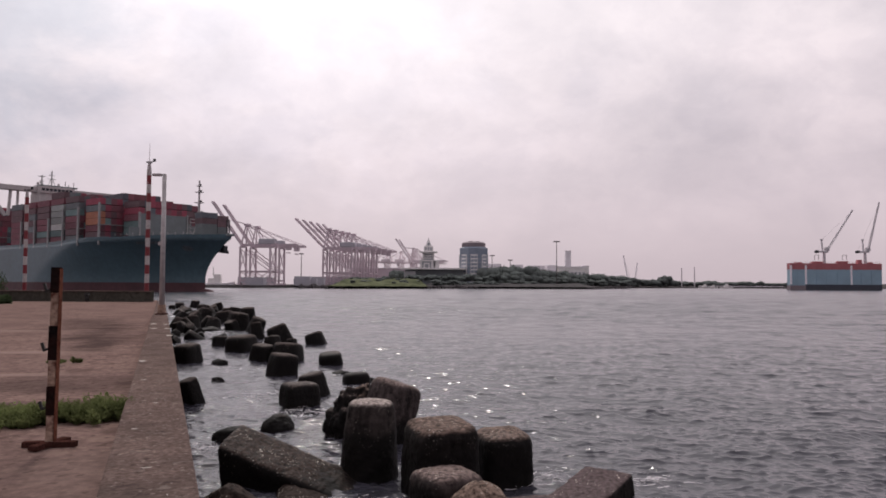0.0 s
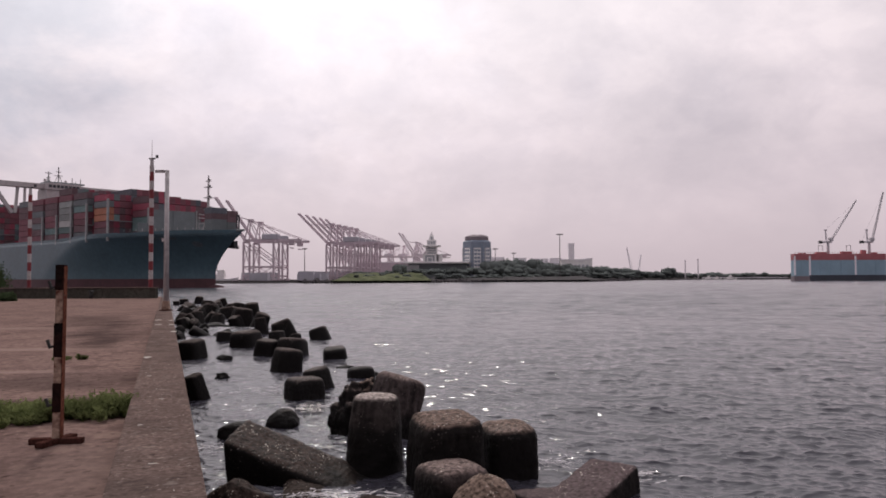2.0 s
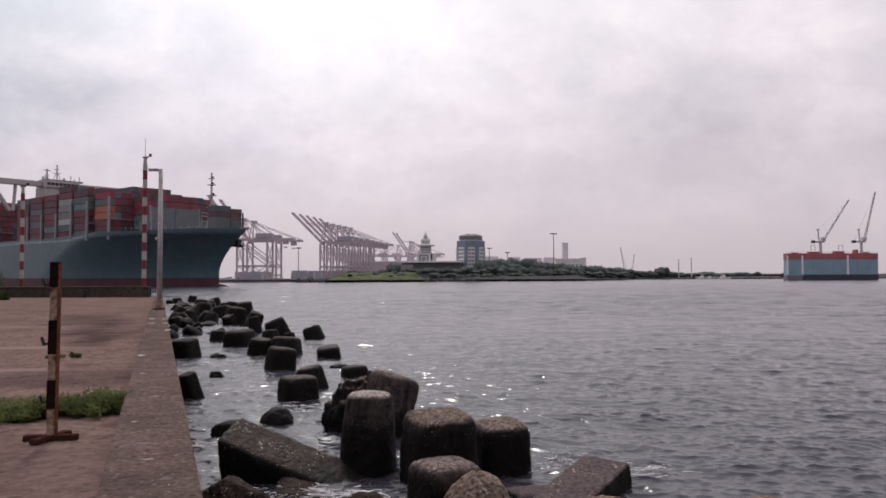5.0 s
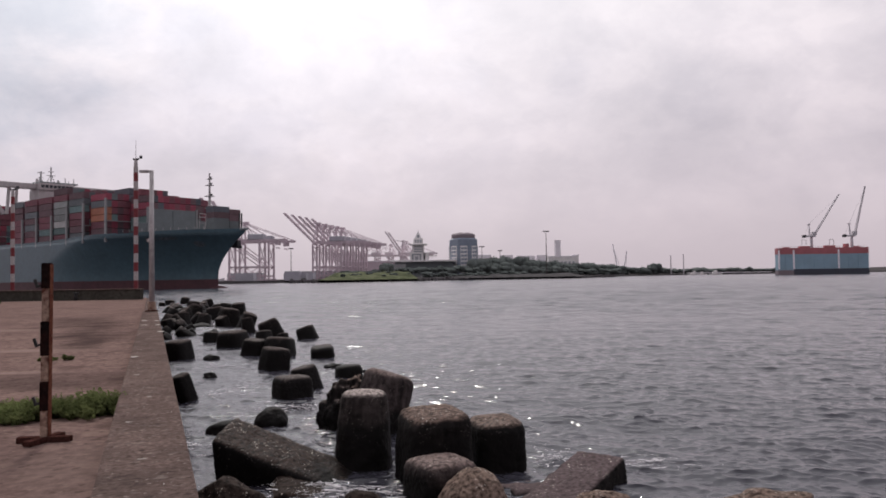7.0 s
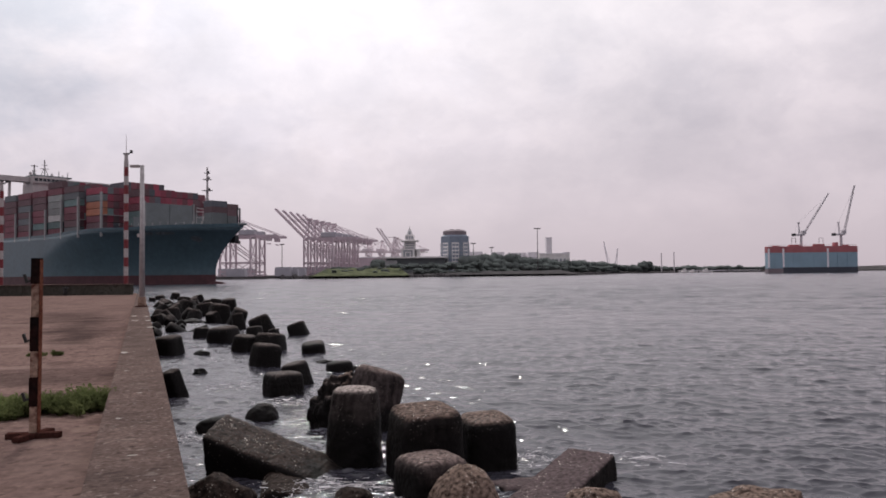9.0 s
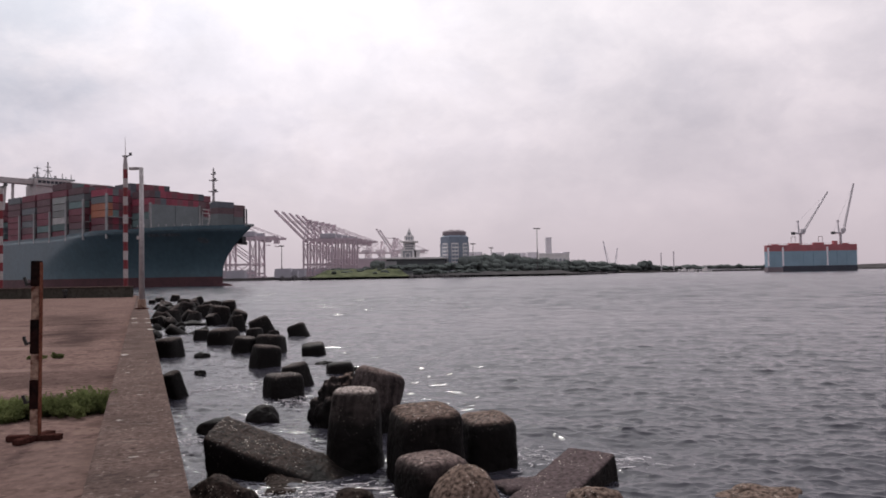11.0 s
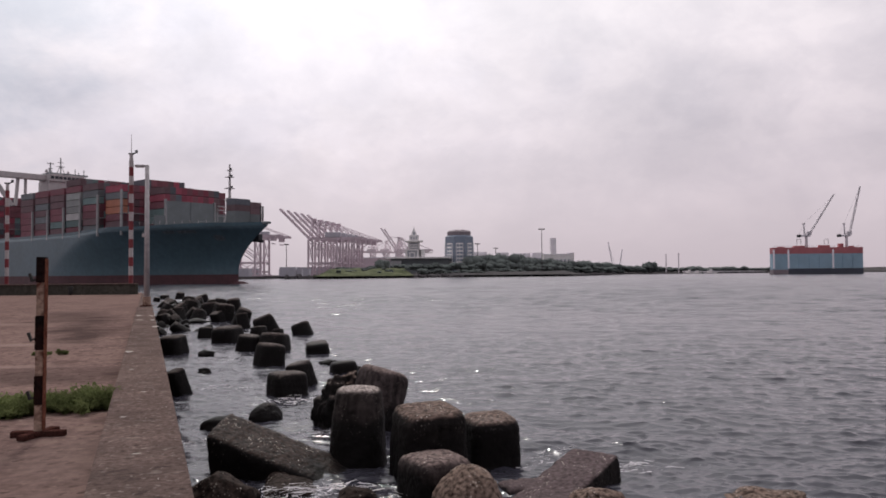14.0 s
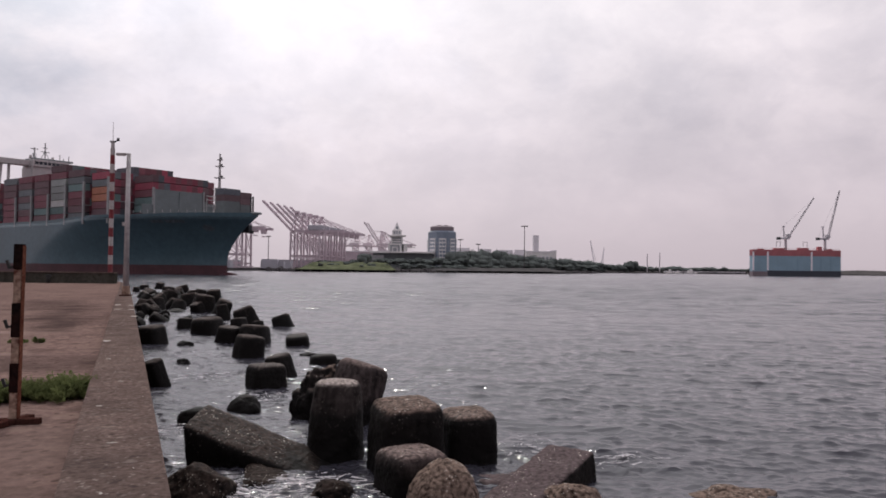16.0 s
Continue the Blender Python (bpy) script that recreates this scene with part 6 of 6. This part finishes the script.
def far_jib(x, y, lean, length):
    t = thing("mobile_crane", "small distant lattice crane in the haze", "crane", Matrix.Translation((x, y, 2)), "distant mobile cranes")
    part("carrier", boxm(-5, 5, -3, 3, 0, 6, bevel=0.4), "paletower", t)
    bm = bmesh.new()
    a = radians(lean)
    beam(bm, (0, 0, 5), (-length * math.cos(a), 0, 5 + length * math.sin(a)), 1.5)
    part("jib", bm, "paletower", t)
    part("stay", beam(bmesh.new(), (5, 0, 6), (-length * 0.9 * math.cos(a), 0, 5 + length * 0.9 * math.sin(a)), 0.5), "paletower", t)


far_jib(312, 1300, 80, 48)
far_jib(321, 1300, 100, 36)


def low_pier(x, y, w, label):
    t = thing("pier", label, "pier", Matrix.Translation((x, y, 0)))
    part("deck", boxm(-w / 2, w / 2, -5, 5, 3.2, 4.2), "paletower", t)
    n = int(w / 8)
    for i in range(n + 1):
        part("pile", boxm(-w / 2 + i * w / n - 0.6, -w / 2 + i * w / n + 0.6, -4, -3, -2, 3.2), "rock", t)


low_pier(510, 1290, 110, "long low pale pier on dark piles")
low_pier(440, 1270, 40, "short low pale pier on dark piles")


def work_boat(x, y, s, label, hull="offwhite"):
    t = thing("work_boat", label, "boat", Matrix.LocRotScale((x, y, 0), None, (s, s, s)), "boats by the far shore")
    bm = bmesh.new()
    ring = [(-9, -2.2), (6, -2.4), (10.5, 0), (6, 2.4), (-9, 2.2)]
    lo = [bm.verts.new((a * 0.92, b * 0.8, -0.5)) for a, b in ring]
    hi = [bm.verts.new((a, b, 1.9 + (0.9 if a > 7 else 0))) for a, b in ring]
    bm.faces.new(hi)
    for i in range(5):
        j = (i + 1) % 5
        bm.faces.new((lo[i], lo[j], hi[j], hi[i]))
    bmesh.ops.recalc_face_normals(bm, faces=bm.faces)
    part("hull", bm, hull, t)
    part("cabin", boxm(-4, 3, -1.6, 1.6, 1.9, 4.6, bevel=0.2), "offwhite", t)
    part("wheelhouse", boxm(-1, 2.6, -1.3, 1.3, 4.6, 6.8, bevel=0.2), "offwhite", t)
    part("mast", tube(bmesh.new(), (-1.5, 0, 6), (-1.5, 0, 11), 0.2, 0.1, 6), "shipdark", t)


work_boat(414, 1225, 1.0, "small white boat by the far shore")
work_boat(429, 1230, 0.8, "small white boat by the far shore")
work_boat(452, 1235, 1.1, "low white boat moored by the pier")
work_boat(-247, 850, 2.0, "pale grey coaster lying off the container berth", "paletower")

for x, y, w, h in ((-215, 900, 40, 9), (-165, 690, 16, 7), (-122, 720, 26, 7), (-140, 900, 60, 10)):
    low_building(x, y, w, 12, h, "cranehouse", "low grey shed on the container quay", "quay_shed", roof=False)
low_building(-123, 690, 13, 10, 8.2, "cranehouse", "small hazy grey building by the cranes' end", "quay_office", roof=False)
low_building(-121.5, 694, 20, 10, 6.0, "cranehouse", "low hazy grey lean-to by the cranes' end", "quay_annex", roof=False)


# ---- shrub at the quay's end, weeds, bird lime ----
def shrub(x, y, z, w, h, seed, label):
    rng_ = random.Random(seed)
    t = thing("shrub", label, "shrub", Matrix.Translation((x, y, z)))
    st = bmesh.new()
    for i in range(7):
        a = i * 0.9
        tube(st, (0, 0, 0), (0.35 * w * math.cos(a), 0.35 * w * math.sin(a), h * 0.7), 0.03, 0.01, 5)
    part("stem", st, "rock", t)
    bm = bmesh.new()
    cores = [Vector((rng_.uniform(-0.42, 0.42) * w, rng_.uniform(-0.42, 0.42) * w, rng_.uniform(0.2, 0.8) * h)) for _ in range(16)]
    for _ in range(5200):
        c = rng_.choice(cores)
        p = c + Vector((rng_.gauss(0, 1), rng_.gauss(0, 1), rng_.gauss(0, 1))) * 0.17 * h
        if p.z < 0.02:
            p.z = rng_.uniform(0.02, 0.2)
        d = Vector((rng_.uniform(-1, 1), rng_.uniform(-1, 1), rng_.uniform(-0.5, 1))).normalized()
        e = d.orthogonal().normalized() * 0.06
        l = rng_.uniform(0.12, 0.22)
        v = [bm.verts.new(p), bm.verts.new(p + d * l * 0.5 + e), bm.verts.new(p + d * l), bm.verts.new(p + d * l * 0.5 - e)]
        bm.faces.new(v)
    part("leaves", bm, "leaf", t)


shrub(-39.4, 66.9, FLOOR_Z, 2.6, 2.7, 3, "dense dark green shrub behind the low end wall")
shrub(-41.6, 66.5, FLOOR_Z, 3.4, 3.0, 4, "dense dark green shrub behind the low end wall")
shrub(-32.4, 57.0, FLOOR_Z, 1.2, 0.5, 5, "low green weeds at the edge of the quay")


def weeds(name, n0, n1, s, depth, height, clumps, seed, label):
    """Bushy clumps of blades and small leaves growing out of a joint across the quay."""
    rng_ = random.Random(seed)
    verts, faces = [], []

    def leaf(c, d, l, wd):
        e = d.orthogonal().normalized()
        e = (e * math.cos(rng_.random() * 6.28) + d.cross(e) * math.sin(rng_.random() * 6.28)).normalized() * wd
        o = len(verts)
        verts.extend([c, c + d * l * 0.5 + e, c + d * l, c + d * l * 0.5 - e])
        faces.append((o, o + 1, o + 2, o + 3))

    for _ in range(clumps):
        n = rng_.uniform(n0, n1)
        tall = height * (0.72 + 0.5 * noise.noise(Vector((n * 1.9, s, 0.5))) + 0.25 * noise.noise(Vector((n * 6.0, s, 3.0)))) * rng_.uniform(0.6, 1.15)
        root = quay_point(n, s + rng_.gauss(0, depth), FLOOR_Z - 0.01)
        for _b in range(22):      # stems fan out of the root
            lean = Vector((rng_.gauss(0, 0.55), rng_.gauss(0, 0.55), 1)).normalized()
            h = tall * rng_.uniform(0.4, 1.05)
            leaf(root, lean, h, rng_.uniform(0.003, 0.006))
            for _k in range(7):
                c = root + lean * h * rng_.uniform(0.25, 1.0)
                d = (lean * 0.5 + Vector((rng_.uniform(-1, 1), rng_.uniform(-1, 1), rng_.uniform(-0.4, 0.7)))).normalized()
                leaf(c, d, rng_.uniform(0.03, 0.065), rng_.uniform(0.006, 0.013))
    me = bpy.data.meshes.new(name)
    me.from_pydata([v[:] for v in verts], [], faces)
    me.materials.append(M["grass"])
    return tagged(new(name, me), label, "weeds", kind="stuff")


weeds("weeds", -5.5, -0.36, 9.74, 0.17, 0.33, 520, 8, "green weeds growing from a joint in the quay")
weeds("weeds", -3.2, -1.25, 9.72, 0.12, 0.44, 110, 18, "tall green grass growing from a joint in the quay")
weeds("weeds", -2.0, -1.45, 16.7, 0.05, 0.13, 9, 9, "small green tuft on the quay floor")


def bird_lime():
    """White splashes on top of the sea wall, thin and uneven."""
    rng_ = random.Random(12)
    bm = bmesh.new()
    spots = [(-0.27, 14.5, 0.09, 0.16), (-0.22, 27.7, 0.10, 0.3), (-0.18, 24.9, 0.13, 0.25), (0.19, 24.7, 0.10, 0.22), (0.22, 21.4, 0.09, 0.25), (0.18, 27.2, 0.1, 0.3), (-0.05, 6.15, 0.045, 0.02), (-0.20, 7.8, 0.03, 0.03), (-0.19, 11.7, 0.035, 0.04), (-0.02, 9.4, 0.03, 0.03)]
    spots += [(rng_.uniform(-0.32, 0.25), rng_.uniform(4.0, 30), rng_.uniform(0.004, 0.012), rng_.uniform(0.008, 0.025)) for _ in range(60)]
    for n, s, rn, rs in spots:
        c = bm.verts.new(quay_point(n, s, WALL_Z + 0.006))
        ring = []
        for i in range(11):
            a = 2 * math.pi * i / 11
            k = rng_.uniform(0.55, 1.15)
            ring.append(bm.verts.new(quay_point(n + rn * k * math.cos(a), s + rs * k * math.sin(a), WALL_Z + 0.003)))
        for i in range(11):
            bm.faces.new((c, ring[i], ring[(i + 1) % 11]))
    return tagged(part("bird_lime", bm, "droppings"), "white bird lime splashed on the sea wall's top", "stain", kind="stuff")


bird_lime()


# ---- foam by the stones ----
def foam_patch(x, y, wx, wy, count, seed):
    """A lacy patch of thin broken foam threads and a few flakes afloat."""
    rng_ = random.Random(seed)
    bm = bmesh.new()
    for _ in range(count // 14):
        cx, cy = rng_.gauss(0, 0.45) * wx, rng_.gauss(0, 0.4) * wy
        a, bend, w_ = rng_.uniform(-0.9, 0.9), rng_.uniform(-9, 9), rng_.uniform(0.004, 0.016)
        prev, z = None, rng_.uniform(0.0, 0.03)
        for i in range(rng_.randint(3, 9)):
            k = w_ * rng_.uniform(0.2, 1.6)
            n = Vector((-math.sin(a), math.cos(a), 0)) * k
            row = (bm.verts.new((cx + n.x, cy + n.y, z)), bm.verts.new((cx - n.x, cy - n.y, z)))
            if prev:
                bm.faces.new((prev[0], prev[1], row[1], row[0]))
            prev = row
            step = rng_.uniform(0.02, 0.05)
            cx, cy = cx + math.cos(a) * step * 1.4, cy + math.sin(a) * step
            a += bend * step + rng_.uniform(-0.5, 0.5)
    for _ in range(count // 6):
        cx, cy, r, z = rng_.gauss(0, 0.5) * wx, rng_.gauss(0, 0.45) * wy, rng_.uniform(0.005, 0.014), rng_.uniform(-0.01, 0.03)
        ring = [bm.verts.new((cx + r * rng_.uniform(0.6, 1.8) * math.cos(i * 1.257), cy + r * rng_.uniform(0.5, 1.3) * math.sin(i * 1.257), z)) for i in range(5)]
        bm.faces.new(ring)
    bmesh.ops.recalc_face_normals(bm, faces=bm.faces)
    ob = part("foam_patch", bm, "foam", smooth=True)
    ob.location = (x, y, 0.03)
    return tagged(ob, "thin lacy white foam drifting beside the stones", "foam", "foam patches", "stuff")


FOAM = [foam_patch(x, y, wx, wy, n * 3, i) for i, (x, y, wx, wy, n) in enumerate([
    (-3.4, 19.6, 0.9, 0.7, 260), (-4.6, 15.2, 1.2, 0.8, 240), (-1.6, 11.6, 1.2, 0.5, 420), (-2.6, 10.9, 0.9, 0.4, 260), (1.9, 13.6, 0.8, 0.9, 150),
    (-0.2, 11.0, 0.5, 0.4, 120), (-5.6, 22.5, 1.3, 1.2, 200), (-8.2, 29.0, 1.6, 1.6, 200), (3.3, 13.0, 0.8, 0.6, 130), (-12.8, 41.0, 2.0, 2.0, 160)])]


# ---- what moves ----
def motions():
    h = Vector((math.cos(SHIP_A), math.sin(SHIP_A), 0))
    rows = []
    for t in (0.0, 4.0, 8.0, 12.0, 16.0):
        p = SHIP_AT + h * SHIP_SPEED * (t - 1.5)
        rows.append((t, Matrix.Translation(p) @ Matrix.Rotation(SHIP_A, 4, "Z")))
    walk(ship, rows)
    rows = []
    for t in (0.0, 4.0, 8.0, 12.0, 16.0):
        p = WAVE_WAY * 0.42 * (t - 8)
        rows.append((t, Matrix.Translation((p.x, p.y, 0))))
    walk(water, rows)
    for i, patch in enumerate(FOAM):
        x, y, z = patch.location
        rows = []
        for j in range(9):
            t = j * 2.0
            a = 0.9 * t + i * 1.7
            rows.append((t, Matrix.Translation((x + 0.22 * math.sin(a * 0.7), y + 0.18 * math.cos(a * 0.6), z + 0.035 * math.sin(a * 1.6))) @ Matrix.Rotation(0.25 * math.sin(a * 0.5), 4, "Z")))
        walk(patch, rows)


motions()
